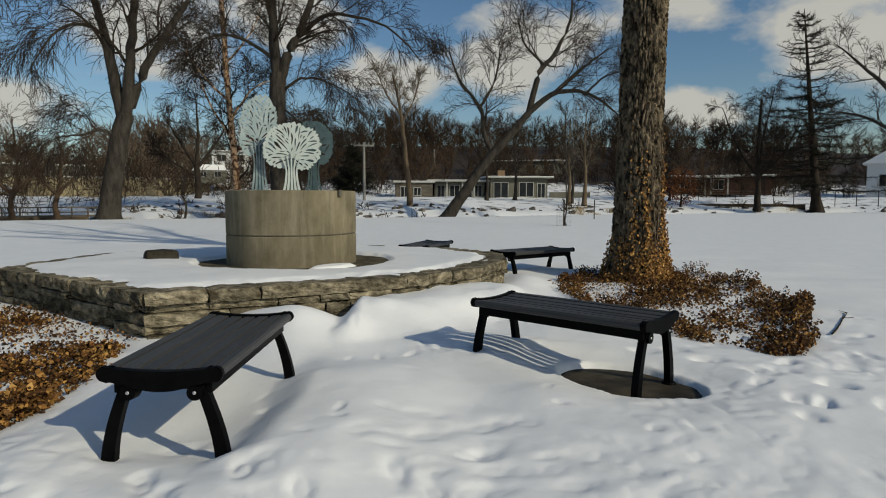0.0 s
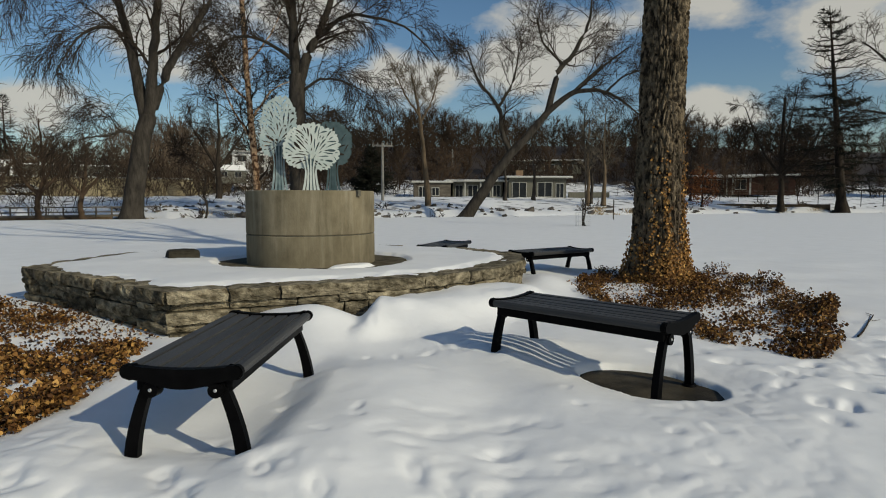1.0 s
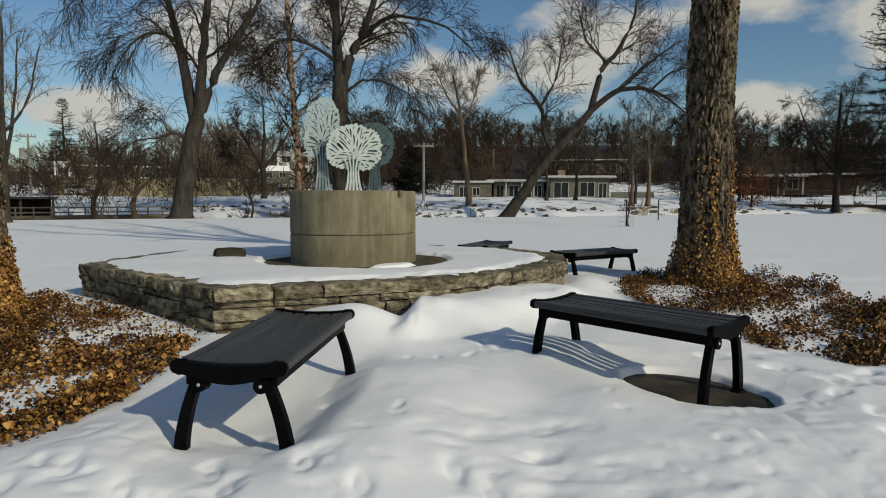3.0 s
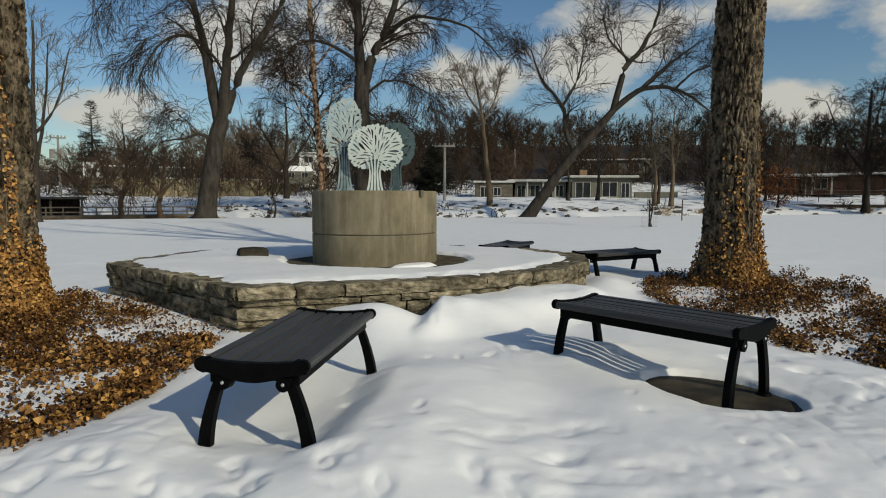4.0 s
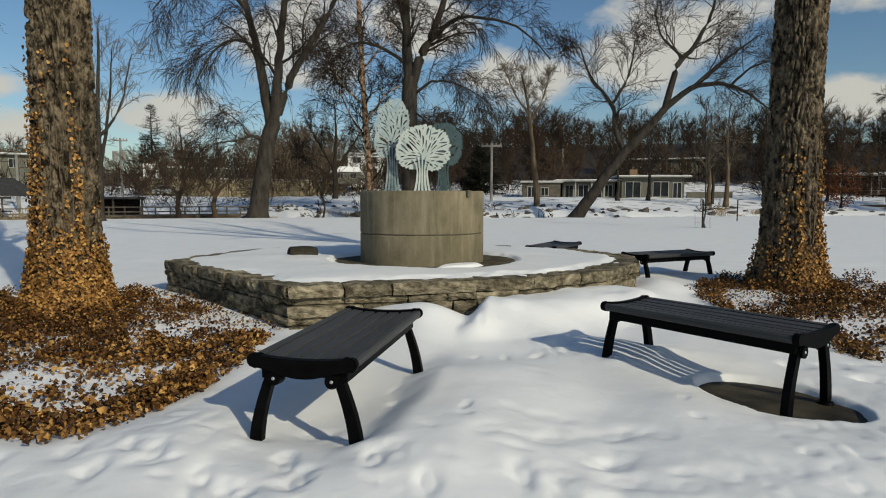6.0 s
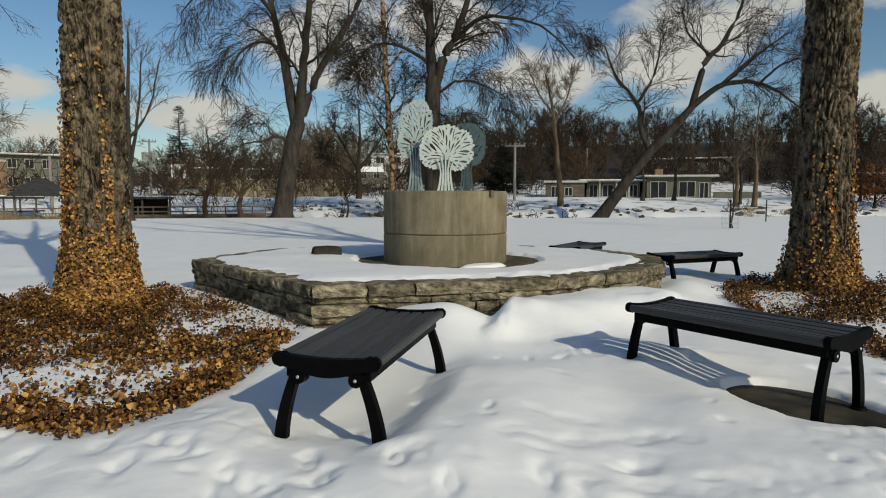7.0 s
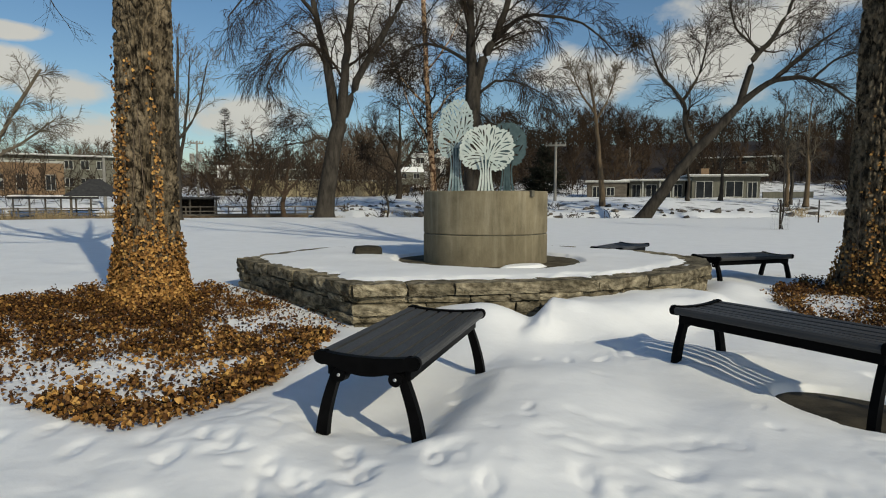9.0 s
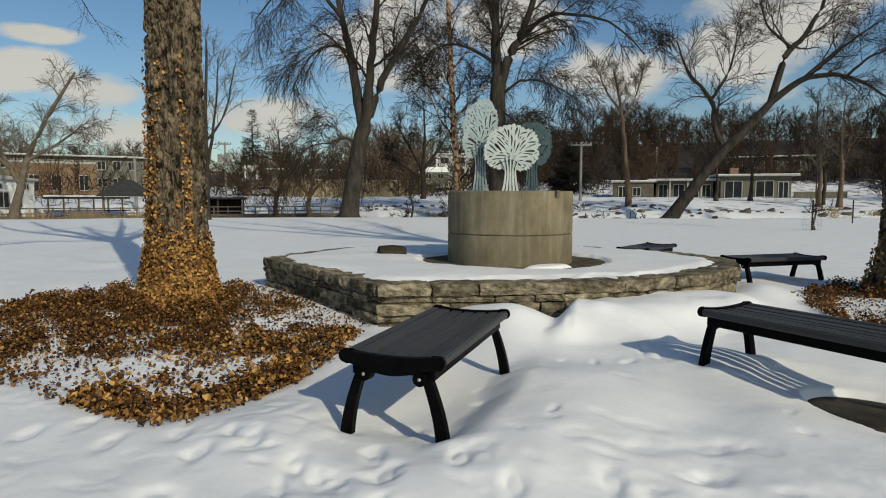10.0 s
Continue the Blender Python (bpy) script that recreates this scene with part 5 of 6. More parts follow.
def build_sculpture(at, bearing, w, zc, hh, trunk_w, mat, trunk_mat, label, seed, count, skew=0.0, branch=0.24):
    """A tree cut from plate: lobed crown pierced by slots that fan out from the trunk, a flared trunk of ribs before it."""
    r = random.Random(seed)
    t = empty("metal_tree_sculpture", pose(at[0], at[1], 1.24, 0, 0, bearing))
    tagged(t, label, "sculpture", "metal tree sculptures")
    zc -= 1.24
    n, pts = 320, []
    rad = lambda a: (abs(math.cos(a) / (w / 2)) ** 2.2 + abs(math.sin(a) / (hh / 2)) ** 2.2) ** (-1 / 2.2)
    leafy = [(r.uniform(0.75, 1.25), r.uniform(0.6, 1.3)) for _ in range(60)]
    cut = []
    a = 0.0
    while a < 2 * math.pi:
        cut.append(a)
        a += r.uniform(0.10, 0.24)
    for k in range(n):
        a = 2 * math.pi * k / n
        i = max(q for q in range(len(cut)) if cut[q] <= a)
        nxt = cut[i + 1] if i + 1 < len(cut) else 2 * math.pi
        f = (a - cut[i]) / (nxt - cut[i])
        size = leafy[i % 60][0]
        lobe = 0.92 + 0.07 * size * math.sin(math.pi * f) ** 0.6 + 0.12 * noise.noise((math.cos(a) * 2.1, math.sin(a) * 2.1, seed * 1.7)) + 0.05 * noise.noise((math.cos(a) * 6, math.sin(a) * 6, seed)) + 0.012 * math.sin(a * 53 + seed)
        # the crown opens below, round the trunk
        lobe *= 1 - 0.30 * math.exp(-((a - 1.5 * math.pi) / 0.22) ** 2)
        pts.append((rad(a) * lobe * math.cos(a) + skew * math.sin(a) * w, zc + rad(a) * lobe * math.sin(a)))
    P = np.array(pts)
    foot = zc - hh * branch
    holes = []
    for tries in range(2600):
        if len(holes) >= count:
            break
        x, z = r.uniform(-w / 2, w / 2), r.uniform(zc - hh / 2, zc + hh / 2)
        out = math.hypot(x, z - foot)
        ang = math.atan2(z - foot, x * 1.15)
        far = out / hh
        big = tries < 500
        ln = (r.uniform(0.09, 0.17) if big else r.uniform(0.03, 0.075)) * (1.15 - 0.55 * far)
        wd = (r.uniform(0.016, 0.026) if big else r.uniform(0.011, 0.022)) * (1.9 if r.random() < 0.16 else 1.0)
        H = np.array(slot(x, z, ang + r.gauss(0, 0.4), ln, wd, math.copysign(r.uniform(0.0, 0.8), -x)))
        if inside(pts[::5], H[:, 0], H[:, 1]).min() < 0.015:
            continue
        if holes and np.hypot(*(np.concatenate(holes)[:, None, :] - H[None]).transpose(2, 0, 1)).min() < 0.0125:
            continue
        holes.append(H)
    bm = pierced(bmesh.new(), pts, [h2.tolist() for h2 in holes], -0.006, 0.006)
    part("crown", bm, mat, t, "pierced plate crown with lobed leafy edge")
    # flared trunk of several ribs that part into the boughs
    ztop = zc - hh * 0.12
    for k in range(5):
        f = (k - 2) / 2
        left, right = [], []
        for q in range(15):
            s = q / 14
            z = s * ztop * (1 - 0.12 * abs(f))
            c = f * trunk_w * (0.33 + 0.30 * (1 - s) ** 3 + 1.5 * max(0, s - 0.6) ** 1.6)
            hw = trunk_w * (0.062 + 0.03 * (1 - s) ** 2 - 0.045 * max(0, s - 0.5))
            left.append((c - hw, z))
            right.append((c + hw, z))
        bm = bmesh.new()
        plate(bm, left + right[::-1], -0.034 + 0.006 * (k % 2), -0.022 + 0.006 * (k % 2))
        part("trunk_rib", bm, trunk_mat, t)
    bm = bmesh.new()
    plate(bm, [(-trunk_w * 0.33, 0), (-trunk_w * 0.2, foot * 0.5), (-trunk_w * 0.2, foot), (trunk_w * 0.2, foot), (trunk_w * 0.2, foot * 0.5), (trunk_w * 0.33, 0)], -0.021, -0.0065)
    part("trunk", bm, TEAL_METAL, t, "darker plate behind the ribs")
    return t


build_sculpture((-2.14, 7.18), 16, 0.43, 2.0, 0.80, 0.15, GREY_METAL, BLUE_METAL, "tall grey-green metal tree sculpture in the planter", 1, 120, 0.06)
build_sculpture((-1.74, 7.08), 10, 0.68, 1.785, 0.55, 0.16, PALE_METAL, PALE_METAL, "broad pale metal tree sculpture with pierced crown", 2, 130)
build_sculpture((-1.575, 7.50), 12, 0.49, 1.85, 0.58, 0.15, TEAL_METAL, TEAL_METAL, "dark teal metal tree sculpture behind the pale one", 3, 14)


# ---- block on the terrace ----
def build_block():
    bm = bmesh.new()
    box(bm, 0, 0.35, -0.13, 0.13, -0.03, 0.14, 0.045)
    bmesh.ops.subdivide_edges(bm, edges=bm.edges[:], cuts=2)
    for v in bm.verts:
        v.co += Vector((noise.noise(v.co * 6), noise.noise(v.co * 7 + Vector((5, 5, 5))), noise.noise(v.co * 5 + Vector((9, 1, 2))))) * 0.045
    ob = part("stone_block", bm, DARK_STONE)
    ob.matrix_world = pose(-3.50, 7.16, TOP - 0.01, 0, 0, 40)
    tagged(ob, "dark weathered stone block lying on the terrace", "stone")


DARK_STONE = material("dark damp stone", (0.014, 0.012, 0.009), (0.05, 0.044, 0.033), 6, 0.9, bump=0.8, bump_scale=25)
build_block()

# ---- buildings ----
CLAD = material("pale grey cladding", (0.10, 0.097, 0.078), (0.16, 0.155, 0.125), 2, 0.85, bump=0.2, bump_scale=8, stretch=(6, 6, 0.4))
YELLOW = material("cream wall", (0.24, 0.20, 0.125), (0.30, 0.25, 0.16), 2, 0.9, bump=0.1)
WHITE = material("white boards", (0.62, 0.63, 0.62), (0.74, 0.74, 0.72), 3, 0.7, bump=0.2, bump_scale=6, stretch=(0.4, 0.4, 8))
BRICK = material("brown brick", (0.16, 0.105, 0.065), (0.25, 0.165, 0.10), 4, 0.9, bump=0.3, bump_scale=12, stretch=(1, 1, 3))
DARK_BRICK = material("dark brick", (0.035, 0.018, 0.013), (0.07, 0.036, 0.026), 4, 0.9, bump=0.3, bump_scale=12)
TRIM = material("off-white trim", (0.30, 0.30, 0.275), (0.40, 0.40, 0.37), 3, 0.7, bump=0)
GLASS = material("dark window glass", (0.012, 0.014, 0.016), (0.03, 0.034, 0.038), 1, 0.08, bump=0)
ROOFING = material("dark shingle roof", (0.03, 0.03, 0.032), (0.06, 0.06, 0.06), 5, 0.9, bump=0.3, bump_scale=10)
TIMBER = material("weathered timber", (0.07, 0.06, 0.05), (0.15, 0.13, 0.105), 5, 0.9, bump=0.4, bump_scale=20, stretch=(0.3, 1, 1))
RUST_LEAF = material("rusty oak leaf", (0.10, 0.035, 0.014), (0.19, 0.075, 0.03), 2, 0.8, bump=0, vary=0.35, island=True)
STRAW = material("dry straw grass", (0.30, 0.22, 0.12), (0.44, 0.34, 0.20), 4, 0.9, bump=0, vary=0.25, island=True)
ROCK = material("bank rock", (0.05, 0.045, 0.04), (0.16, 0.14, 0.12), 5, 0.95, bump=0.6, bump_scale=15, vary=0.3, island=True)
EARTH = material("brown bank earth", (0.05, 0.035, 0.022), (0.14, 0.10, 0.065), 3, 0.95, bump=0.5, bump_scale=10)


def bx(name, mat, parent, x0, x1, y0, y1, z0, z1, label="", bevel=0.0):
    return part(name, box(bmesh.new(), x0, x1, y0, y1, z0, z1, bevel), mat, parent, label)


def window(house, x0, x1, z0, z1, y=0.0, bars=1, frame_mat=None):
    w = bx("window", GLASS, house, x0, x1, y - 0.02, y + 0.06, z0, z1, "dark window in a pale frame")
    f = 0.07
    m = frame_mat or TRIM
    for a, b, c, d in ((x0 - f, x1 + f, z1, z1 + f), (x0 - f, x1 + f, z0 - f, z0), (x0 - f, x0, z0, z1), (x1, x1 + f, z0, z1)):
        bx("frame", m, w, a, b, y - 0.06, y + 0.04, c, d)
    for k in range(bars):
        xm = x0 + (x1 - x0) * (k + 1) / (bars + 1)
        bx("mullion", m, w, xm - 0.03, xm + 0.03, y - 0.05, y + 0.03, z0, z1)
    return w


def flat_roof(house, x0, x1, y0, y1, z, over=0.5, snow=True, deep=0.14):
    r = bx("roof", TRIM, house, x0 - over, x1 + over, y0 - over, y1 + over, z, z + deep, "flat overhanging roof with pale fascia")
    if snow:
        bx("roof_snow", SNOW, r, x0 - over + 0.05, x1 + over - 0.05, y0 - over + 0.05, y1 + over - 0.05, z + deep, z + deep + 0.07, "snow lying on the roof", 0.03)
    return r


def house_at(name, x, y, z, bearing, label):
    return tagged(empty(name, pose(x, y, z, 0, 0, bearing)), label, "house")


h = house_at("house", -5.7, 65.8, 0.9, 4.9, "low flat-roofed house with pale cladding and wide windows")
# dark brown-grey in place of cream: tree shade put into the wall colour
bx("wall", TIMBER, h, 0.6, 4.6, 0.0, 5.0, -0.6, 1.95, "cream wall with the trees' shade put into its dark tone")
flat_roof(h, 0.6, 4.6, 0.0, 5.0, 1.95, 0.25)
bx("wall", CLAD, h, 4.9, 10.4, 1.2, 7.0, -0.6, 2.1)
flat_roof(h, 4.4, 10.6, 0.6, 7.0, 2.1, 0.4)
bx("wall", CLAD, h, 10.9, 17.2, 0.0, 8.0, -0.6, 2.5)
flat_roof(h, 10.9, 17.2, 0.0, 8.0, 2.5, 0.6)
for a, b, c, d, y in ((1.2, 1.9, 0.2, 1.5, 0.0), (2.6, 3.3, 0.6, 1.4, 0.0), (5.2, 6.0, 0.4, 1.7, 1.2), (6.6, 7.6, 0.1, 1.7, 1.2), (8.2, 9.0, 0.1, 1.7, 1.2), (9.3, 10.1, 0.5, 1.7, 1.2), (11.3, 12.8, 0.1, 2.0, 0.0), (14.1, 15.6, 0.5, 2.0, 0.0), (16.1, 16.9, 0.4, 1.9, 0.0)):
    window(h, a, b, c, d, y)
for x in (6.2, 7.9, 9.2):
    bx("post", TRIM, h, x - 0.08, x + 0.08, 0.5, 0.66, -0.6, 2.1, "white porch post")
bx("chimney", BRICK, h, 12.4, 13.2, 4, 4.8, 2.7, 3.5)
bx("deck", TIMBER, h, 0.8, 7.4, -2.6, 0.0, -0.55, -0.35, "raised timber deck")
for k in range(10):
    bx("deck_post", TIMBER, h, 0.9 + k * 0.7, 0.98 + k * 0.7, -2.6, -2.52, -0.9, 0.45)
bx("deck_rail", TIMBER, h, 0.8, 7.4, -2.62, -2.5, 0.38, 0.46)
bx("garden_wall", CLAD, h, 17.9, 22.5, 1.5, 1.8, -0.4, 1.0, "pale low garden wall")

h = house_at("house", 32.2, 86.2, 2.5, -20.5, "low dark brick house with a white porch")
bx("wall", DARK_BRICK, h, -6.0, 12.5, 0.8, 7, -0.8, 1.7)
flat_roof(h, -6.0, 12.5, 0.8, 7, 1.75, 0.5)
flat_roof(h, 0.6, 7.4, -1.2, 0.8, 1.55, 0.3)
for x in (1.0, 4.2, 4.9, 7.0):
    bx("post", TRIM, h, x - 0.1, x + 0.1, -1.1, -0.9, -0.8, 1.55, "white porch post")
window(h, 1.6, 3.8, 0.0, 1.3, 0.8, 2)
window(h, 5.3, 6.6, 0.0, 1.3, 0.8, 1)
bx("chimney", BRICK, h, 0.2, 1.0, 2.5, 3.3, 1.9, 3.1)

h = house_at("house", 12.0, 104, 5.2, -6.6, "far flat-roofed house among bare trees")
bx("wall", CLAD, h, -5, 8, 0, 7, -2, 2.2)
flat_roof(h, -5, 8, 0, 7, 2.2, 0.6)
for x in (-4, -1, 2, 5):
    window(h, x, x + 1.6, 0.2, 1.6)

h = house_at("house", -43.0, 29.2, -0.2, 55.8, "small white boarded house with dark windows by the water")
bx("wall", WHITE, h, -3.2, 2.05, 0, 4.5, -0.5, 2.7)
bm = bmesh.new()
plate(bm, [(-3.5, 2.85), (2.3, 2.55), (2.3, 2.7), (-3.5, 3.3)], -0.35, 4.8)
part("roof", bm, TRIM, h, "white sloping roof")
for a, b, c, d in ((-2.7, -1.6, 0.9, 1.6), (-1.0, -0.1, 0.75, 1.75), (-0.0, 0.55, 0.75, 1.75), (1.0, 1.3, 0.75, 1.75), (-0.7, 0.2, 2.05, 2.35), (1.1, 1.3, 2.0, 2.3), (1.5, 1.7, 2.0, 2.3)):
    window(h, a, b, c, d, 0.0, 1)

h = house_at("brick_building", -68.1, 51.0, 0.6, 53.2, "long brown brick building with tall windows")
bx("wall", BRICK, h, -3, 5.8, 0, 9, -1, 4.6)
bx("parapet", TRIM, h, -3.1, 5.9, -0.1, 9.1, 4.6, 4.85)
for x in (-1.0, 1.2, 4.0):
    window(h, x, x + 0.9, 1.5, 3.2)
bx("annex", WHITE, h, 0.5, 6.6, -4, -0.05, -1.0, 0.9, "white low annex")
window(h, 4.6, 5.3, -0.3, 0.6, -4)

h = house_at("apartment_building", -73.8, 59.9, 2.1, 50.9, "long grey flat-roofed building with rows of windows")
bx("wall", CLAD, h, -9, 10, 0, 10, -1, 4.5)
flat_roof(h, -9, 10, 0, 10, 4.5, 0.7)
for k in range(10):
    for z in (0.6, 2.9):
        window(h, -8.2 + k * 1.85, -7.3 + k * 1.85, z, z + 1.05)

h = house_at("warehouse", -60.8, 79.4, 1.6, 37.5, "long cream wall of a low warehouse")
bx("wall", YELLOW, h, -1.0, 30, 0, 8, -1, 2.4)
bx("parapet", TRIM, h, -1.1, 30.1, -0.1, 8.1, 2.4, 2.6)
for k in range(8):
    bx("pilaster", YELLOW, h, 1 + k * 3.7, 1.3 + k * 3.7, -0.15, 0, -1, 2.4)
h = house_at("office_building", -63.7, 82.2, 3.2, 37.8, "white stepped office block above a cream wall")
bx("wall", WHITE, h, 0, 2.1, 0, 5, -2, 3.2)
bx("wall", CLAD, h, 2.1, 14, 0.4, 6, -2, 2.6)
window(h, 0.5, 1.7, 1.5, 2.2)
for k in range(5):
    window(h, 3 + k * 2.2, 4.3 + k * 2.2, 0.8, 1.7, 0.4)
flat_roof(h, 2.1, 14, 0.4, 6, 2.6, 0.2)

h = house_at("house", -28.9, 73.0, 3.6, 22.6, "small pale house under bare trees with snow on its roof")
bx("wall", CLAD, h, -1, 5, 0, 5, -1, 1.6)
bm = bmesh.new()
plate(bm, [(-1.4, 1.5), (5.4, 1.5), (4.4, 2.6), (-0.4, 2.6)], -0.4, 5.4)
part("roof", bm, SNOW, h, "roof covered in snow")
window(h, 0.2, 1.3, 0.2, 1.2)
window(h, 2.8, 4.0, 0.2, 1.2)
h.scale = (0.6, 0.6, 0.6)
h = house_at("house", -36, 96, 5.0, 20.5, "pale two-storey house far behind the trees")
bx("wall", WHITE, h, 0, 6, 0, 6, -2, 3.4)
flat_roof(h, 0, 6, 0, 6, 3.4, 0.4)
for x in (0.8, 3.4):
    for z in (0.2, 2.0):
        window(h, x, x + 1.3, z, z + 0.9)
h = house_at("house", 61.5, 84, 2.0, -36.2, "white gabled house at the edge of the woods")
bx("wall", WHITE, h, -3, 5, 0, 6, -1.5, 4.2)
bm = bmesh.new()
plate(bm, [(-3.6, 4.1), (5.6, 4.1), (1, 7.0)], -0.4, 6.4)
part("roof", bm, SNOW, h, "gable roof under snow")
window(h, -1.5, 0, 1.0, 2.5)
window(h, 2.0, 3.5, 1.0, 2.5)

# picnic shelter and boardwalk by the water
h = tagged(empty("picnic_shelter", pose(-37.7, 32.9, -0.2, 0, 0, 48.9)), "open shelter with dark hipped shingle roof", "shelter")
bm = bmesh.new()
b4 = [bm.verts.new(p) for p in ((-0.5, -0.5, 1.5), (3.6, -0.5, 1.5), (3.6, 3.6, 1.5), (-0.5, 3.6, 1.5))]
t2 = [bm.verts.new(p) for p in ((1.2, 1.5, 2.75), (1.9, 1.5, 2.75))]
for f in ((b4[0], b4[1], t2[1], t2[0]), (b4[1], b4[2], t2[1]), (b4[2], b4[3], t2[0], t2[1]), (b4[3], b4[0], t2[0]), tuple(b4[::-1])):
    bm.faces.new(f)
part("roof", bm, ROOFING, h)
for x in (0, 3.1):
    for y in (0, 3.1):
        bx("post", TIMBER, h, x - 0.08, x + 0.08, y - 0.08, y + 0.08, -0.4, 1.55)
h = tagged(empty("pergola", pose(-43.8, 33.3, -0.2, 0, 0, 52.7)), "long dark flat-roofed shelter with snow on top", "shelter")
bx("roof", ROOFING, h, -0.3, 5.6, 0, 2.5, 1.3, 1.48)
bx("roof_snow", SNOW, h, -0.25, 5.55, 0.05, 2.45, 1.48, 1.56)
for k in range(6):
    bx("post", TIMBER, h, k * 1.0, k * 1.0 + 0.12, 0.1, 0.22, -0.5, 1.3)
bx("rail", TIMBER, h, -0.3, 5.6, 0.05, 0.12, 0.35, 0.45)
h = tagged(empty("boathouse", pose(-33.1, 38.6, -0.2, 0, 0, 41.5)), "dark open timber hut on the boardwalk", "shelter")
bx("roof", ROOFING, h, -1.6, 2.6, -0.3, 3, 1.3, 1.46)
bx("back_wall", DARK_BARK, h, -1.4, 2.4, 2.5, 2.7, -0.4, 1.3)
for x in (-1.4, 0.4, 2.3):
    bx("post", TIMBER, h, x, x + 0.14, 0, 0.14, -0.4, 1.3)
h = tagged(empty("boardwalk", pose(-29.2, 32.8, -0.1, 0, 0, 41.1)), "weathered timber boardwalk with rails over the water", "boardwalk")
bx("deck", TIMBER, h, 0, 12.5, 3.0, 4.4, 0.0, 0.12)
bx("skirt", EARTH, h, 0, 9.5, 2.8, 3.0, -0.6, 0.0)
for k in range(14):
    bx("post", TIMBER, h, k * 0.95, k * 0.95 + 0.09, 2.9, 2.99, -0.4, 0.72)
for z in (0.30, 0.62):
    bx("rail", TIMBER, h, -0.1, 12.6, 2.86, 2.92, z, z + 0.08)
h = tagged(empty("boardwalk", pose(-33.5, 28.4, -0.15, 0, 0, 47)), "weathered timber boardwalk with rails over the water", "boardwalk")
bx("deck", TIMBER, h, -8, 6, 2.0, 3.4, 0.0, 0.12)
for k in range(15):
    bx("post", TIMBER, h, -8 + k * 0.95, -7.91 + k * 0.95, 1.9, 1.99, -0.4, 0.72)
for z in (0.30, 0.62):
    bx("rail", TIMBER, h, -8.1, 6.1, 1.86, 1.92, z, z + 0.07)


# ---- poles, fence, stakes ----
def pole(at, z0, z1, arm, label, kit=False):
    t = tagged(empty("utility_pole", pose(at[0], at[1], z0, 0, 0, math.degrees(math.atan2(-at[0], at[1])))), label, "pole")
    bm = bmesh.new()
    bmesh.ops.create_cone(bm, cap_ends=True, segments=12, radius1=0.15, radius2=0.10, depth=z1 - z0 + 1)
    bmesh.ops.translate(bm, vec=(0, 0, (z1 - z0 - 1) / 2), verts=bm.verts)
    part("mast", bm, PALE_POLE, t)
    if arm:
        a = bx("crossarm", PALE_POLE, t, -arm, arm, -0.2, -0.1, z1 - z0 - 0.35, z1 - z0 - 0.2)
        for x in (-arm * 0.9, -arm * 0.45, arm * 0.45, arm * 0.9):
            bx("insulator", PALE_POLE, a, x - 0.05, x + 0.05, -0.2, -0.1, z1 - z0 - 0.2, z1 - z0 - 0.02)
    if kit:
        for x in (-0.55, 0.25):
            bm = bmesh.new()
            bmesh.ops.create_cone(bm, cap_ends=True, segments=14, radius1=0.26, radius2=0.26, depth=0.9)
            bmesh.ops.translate(bm, vec=(x, -0.2, z1 - z0 - 1.9), verts=bm.verts)
            part("transformer", bm, PALE_POLE, t, "pale grey transformer can")
        bx("lamp_arm", PALE_POLE, t, 0, 1.6, -0.05, 0.05, z1 - z0 - 2.0, z1 - z0 - 1.9)


PALE_POLE = material("pale weathered pole", (0.20, 0.19, 0.17), (0.28, 0.27, 0.245), 3, 0.85, bump=0.1)
pole((-7.0, 54.6), 0.3, 6.1, 0.9, "pale wooden utility pole with a crossarm")
pole((-1.2, 85.0), 2.0, 7.9, 0.0, "plain wooden utility pole among trees")
pole((-47.6, 58.0), 1.6, 7.6, 0.7, "utility pole with transformers and a lamp arm", True)
pole((-43.5, 41.3), 0.8, 4.7, 0.0, "short pale wooden pole by the shelter")


def stake(at, hgt, guard):
    z = gz(*at)
    t = tagged(empty("stake", pose(at[0], at[1], z)), "thin dark stake with a wire guard" if guard else "thin dark stake in the snow", "stake")
    bx("post", DARK_BARK, t, -0.025, 0.025, -0.025, 0.025, -0.1, hgt, "", 0.005)
    if guard:
        wires = []
        for k in range(16):
            a = 2 * math.pi * k / 16
            wires.append((np.array([(0.3 * math.cos(a), 0.3 * math.sin(a), zz) for zz in (0, 0.55)]), [0.003, 0.003]))
        for zz in (0.02, 0.2, 0.38, 0.55):
            wires.append((np.array([(0.3 * math.cos(a), 0.3 * math.sin(a), zz) for a in np.linspace(0, 2 * np.pi, 17)]), [0.003] * 17))
        V, Q = tubes(wires, 3)
        mesh_object("wire_guard", V, Q, STEEL, t)


stake((5.0, 25.3), 1.1, True)
stake((8.4, 34.0), 1.1, False)
stake((-2.05, 40.5), 1.0, False)
stake((-4.6, 38.5), 0.9, False)


def build_fence():
    t = tagged(empty("wire_fence", pose(27.0, 66.5, gz(27, 66.5), 0, 0, -24)), "low wire fence across the far snowy bank", "fence")
    for k in range(13):
        bx("post", DARK_BARK, t, k * 1.8 - 3, k * 1.8 - 2.94, 0, 0.06, -0.6, 1.0)
    for z in (0.35, 0.65, 0.95):
        bx("wire", PALE_POLE, t, -3, 18.7, 0.02, 0.035, z, z + 0.015)
    bx("bank_wall", EARTH, t, -6, 10, -6, -5.4, -1.4, -0.35, "low brown retaining wall")


build_fence()


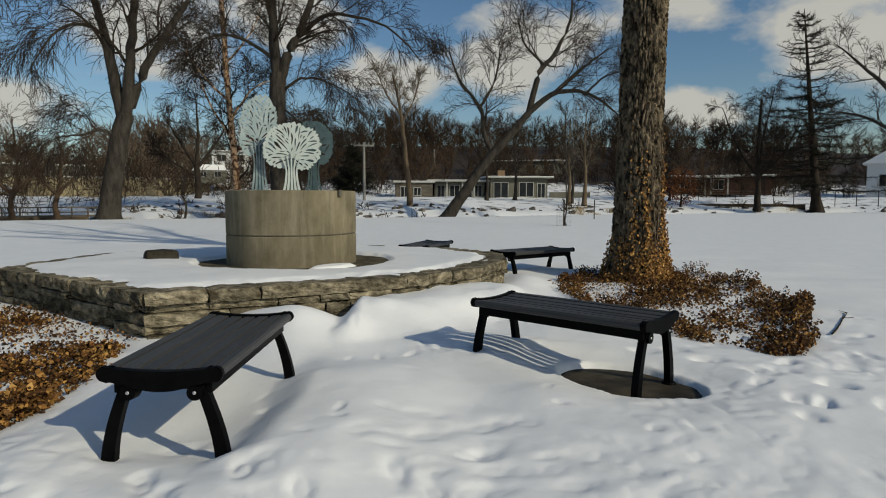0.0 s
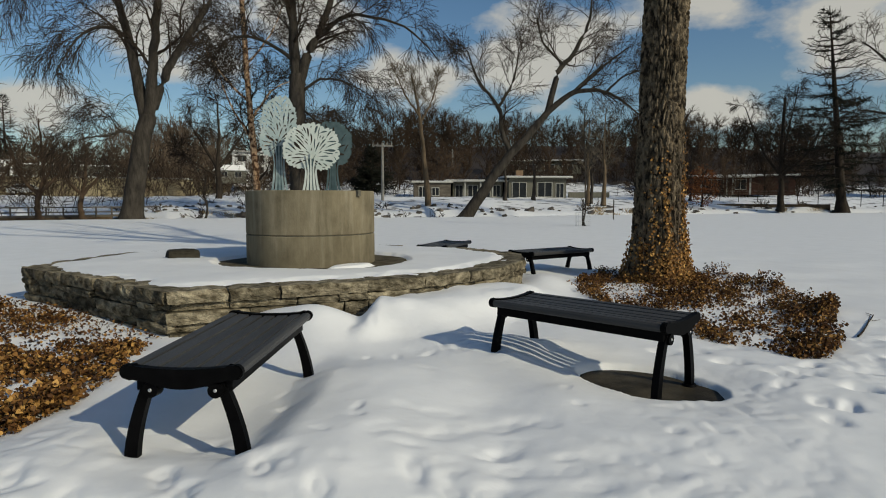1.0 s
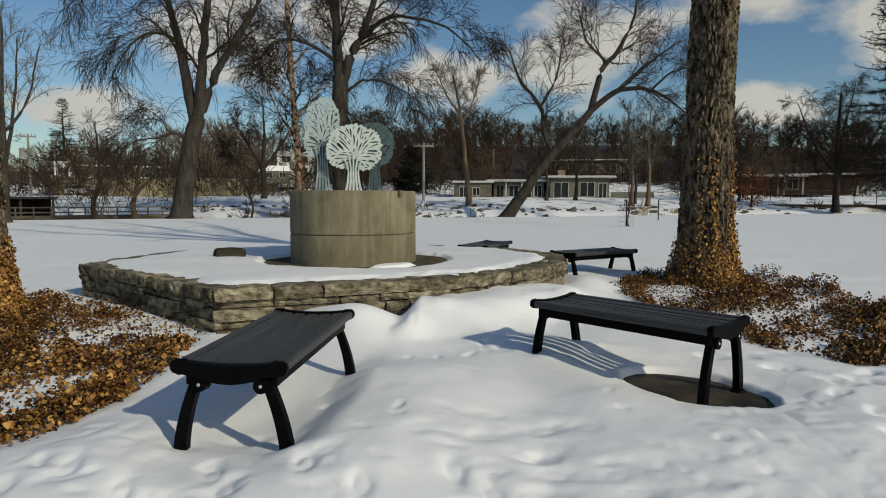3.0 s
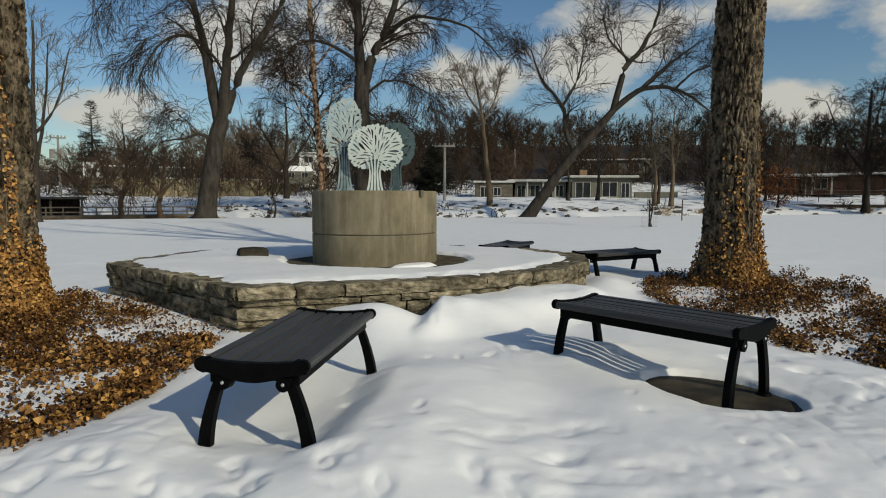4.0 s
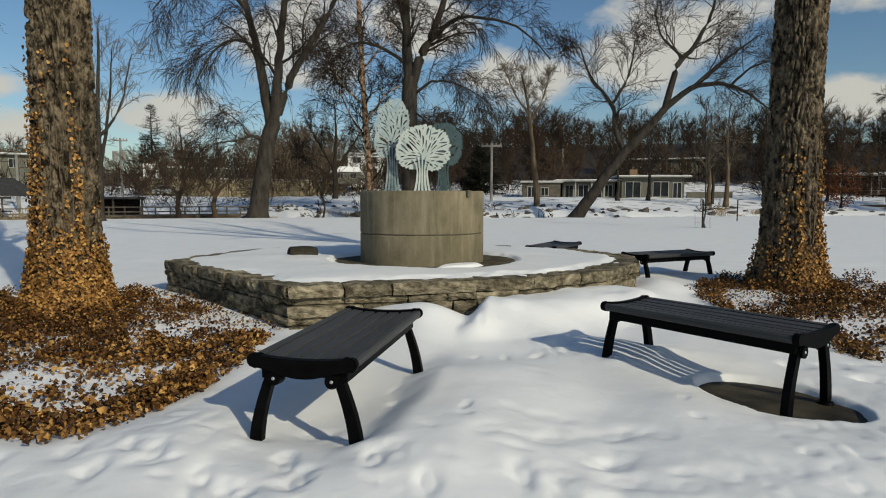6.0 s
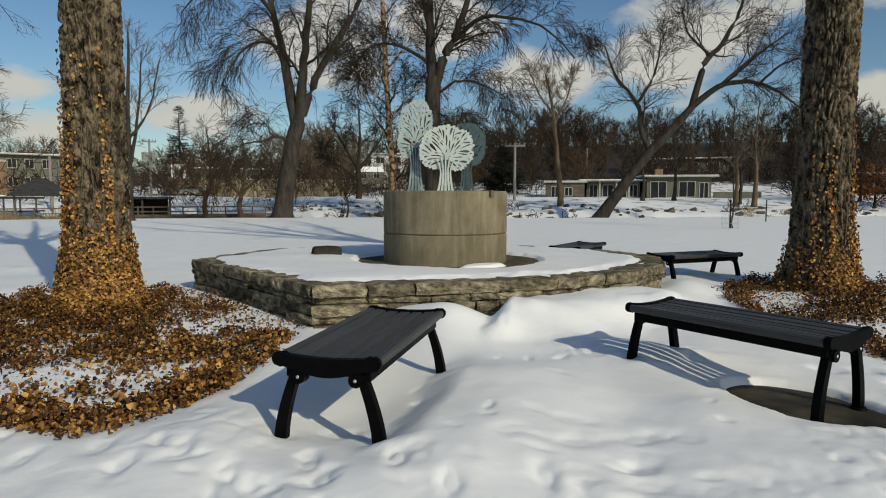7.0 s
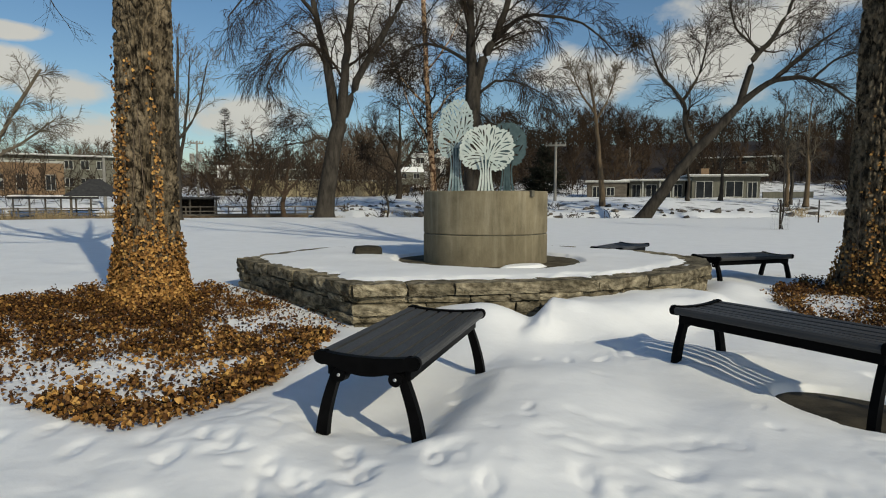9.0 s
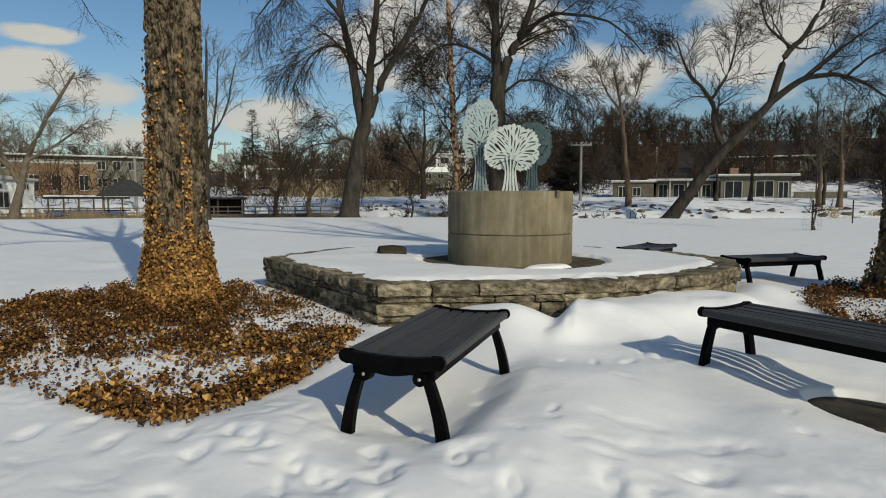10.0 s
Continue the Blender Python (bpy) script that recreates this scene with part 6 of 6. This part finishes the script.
# ---- rocks, straw and rusty leaves on the bank ----
def build_bank():
    r = np.random.default_rng(90)
    bm0 = bmesh.new()
    bmesh.ops.create_icosphere(bm0, subdivisions=2, radius=1)
    V0 = np.array([v.co for v in bm0.verts])
    F0 = np.array([[v.index for v in f.verts] for f in bm0.faces])
    bm0.free()
    VV, FF, base = [], [], 0
    for k in range(600):
        a = radians(r.uniform(-44, 62))
        s0 = float(shore(np.array([-math.sin(a)]), np.array([math.cos(a)]))[0])
        d = s0 + r.uniform(3.5, 13) ** 1.0
        x, y = -math.sin(a) * d, math.cos(a) * d
        sz = r.uniform(0.06, 0.3) * (0.6 + 0.6 * r.random() ** 3)
        w = V0 * (1 + 0.25 * r.normal(size=(len(V0), 1))) * np.array([sz * r.uniform(0.8, 1.8), sz, sz * r.uniform(0.4, 0.9)])
        VV.append(w + np.array([x, y, gz(x, y) + 0.02]))
        FF.append(F0 + base)
        base += len(V0)
    tagged(mesh_object("rocks", np.concatenate(VV), np.concatenate(FF), ROCK), "brown rocks and clods along the far bank", "rocks", kind="stuff")
    paths = []
    for k in range(120):
        a = radians(r.uniform(46, 60) if k < 60 else r.uniform(-30, 40))
        s0 = float(shore(np.array([-math.sin(a)]), np.array([math.cos(a)]))[0])
        d = s0 + r.uniform(3, 9)
        x, y = -math.sin(a) * d, math.cos(a) * d
        hgt = r.uniform(0.7, 1.3) if k < 60 else r.uniform(0.2, 0.5)
        ground_here = gz(x, y) - 0.05
        for _ in range(30):
            p = np.array([x + r.normal() * 0.25, y + r.normal() * 0.25, ground_here])
            tip = p + np.array([r.normal() * 0.16, r.normal() * 0.16, hgt * r.uniform(0.7, 1.1)])
            paths.append((np.array([p, (p + tip) / 2 + r.normal(size=3) * 0.03, tip]), [0.014, 0.012, 0.006]))
    V, Q = tubes(paths, 3)
    tagged(mesh_object("dry_grass", V, Q, STRAW), "clumps of straw-coloured dry grass at the water", "grass", kind="stuff")


build_bank()


def build_rusty():
    r = np.random.default_rng(91)
    at = (21.7, 55.9)
    t = bare_tree("young_oak", at, -21.2, [([(0, 0.2 + gz(*at)), (0, 2.0), (-0.1, 4.6)], 0.09, 0.02)], DARK_BARK, "young oak that keeps its rusty dry leaves", 92, (14, 6, 3), (1.5, 0.7, 0.3), 0.3, (0, 0, 0), 0.010, limb_first=(0.1,))
    n = 2600
    u = unit(r.normal(size=(n, 3))) * (r.random(n)[:, None] ** 0.45)
    P = u * np.array([1.5, 1.5, 1.9]) + np.array([0, 0, 2.1])
    P = P[(field(P[:, 0] * 3, P[:, 2] * 3, 1.0, 2) > -0.25)]
    leaves("dry_leaves", P, 0.13, 1.0, RUST_LEAF, "rusty dry leaves", r, None, t)


build_rusty()


def build_fallen_twig():
    r = np.random.default_rng(93)
    p = curve([(3.22, 4.98, 0.10), (3.42, 5.22, 0.125), (3.66, 5.52, 0.14), (3.95, 5.9, 0.15)], 12)
    p[:, 2] = ground_z(p[:, 0], p[:, 1]) + 0.012
    rad = np.linspace(0.009, 0.004, 12)
    kids = sprout(r, p, rad, 3, 0.22, 0.6, 0.05, 0.0, 0.35, 0.7, 4, 0.1, 0.003)
    V, Q = tubes([(p, rad)] + kids, 5)
    tagged(mesh_object("fallen_twig", V, Q, TWIG), "thin dark fallen twig lying on the snow", "twig")


build_fallen_twig()


def build_car():
    at = (-55.4, 76.5)
    t = tagged(empty("parked_car", pose(at[0], at[1], gz(*at), 0, 0, 38)), "small silver car parked before the cream wall", "car")
    bm = bmesh.new()
    plate(bm, [(-2.0, 0.35), (2.0, 0.35), (2.05, 0.75), (1.3, 0.9), (0.75, 1.4), (-1.0, 1.42), (-1.7, 0.95), (-2.05, 0.85)], -0.8, 0.8)
    bmesh.ops.bevel(bm, geom=bm.edges[:], offset=0.06, segments=2, affect="EDGES")
    part("body", bm, SILVER, t)
    bm = bmesh.new()
    plate(bm, [(1.1, 0.95), (0.72, 1.33), (-0.95, 1.34), (-1.45, 0.97)], -0.815, 0.815)
    part("side_glass", bm, GLASS, t)
    for x in (-1.3, 1.3):
        for y in (-0.75, 0.75):
            bm = bmesh.new()
            bmesh.ops.create_cone(bm, cap_ends=True, segments=20, radius1=0.33, radius2=0.33, depth=0.2)
            bmesh.ops.transform(bm, matrix=Matrix.Translation((x, y, 0.33)) @ Matrix.Rotation(math.pi / 2, 4, "X"), verts=bm.verts)
            w = part("wheel", bm, BLACK, t)
            bm = bmesh.new()
            bmesh.ops.create_cone(bm, cap_ends=True, segments=16, radius1=0.18, radius2=0.18, depth=0.22)
            bmesh.ops.transform(bm, matrix=Matrix.Translation((x, y, 0.33)) @ Matrix.Rotation(math.pi / 2, 4, "X"), verts=bm.verts)
            part("rim", bm, STEEL, w)


SILVER = material("silver car paint", (0.30, 0.31, 0.32), (0.36, 0.37, 0.38), 2, 0.3, 0.5, bump=0, spec=0.5)
build_car()

build_stones()
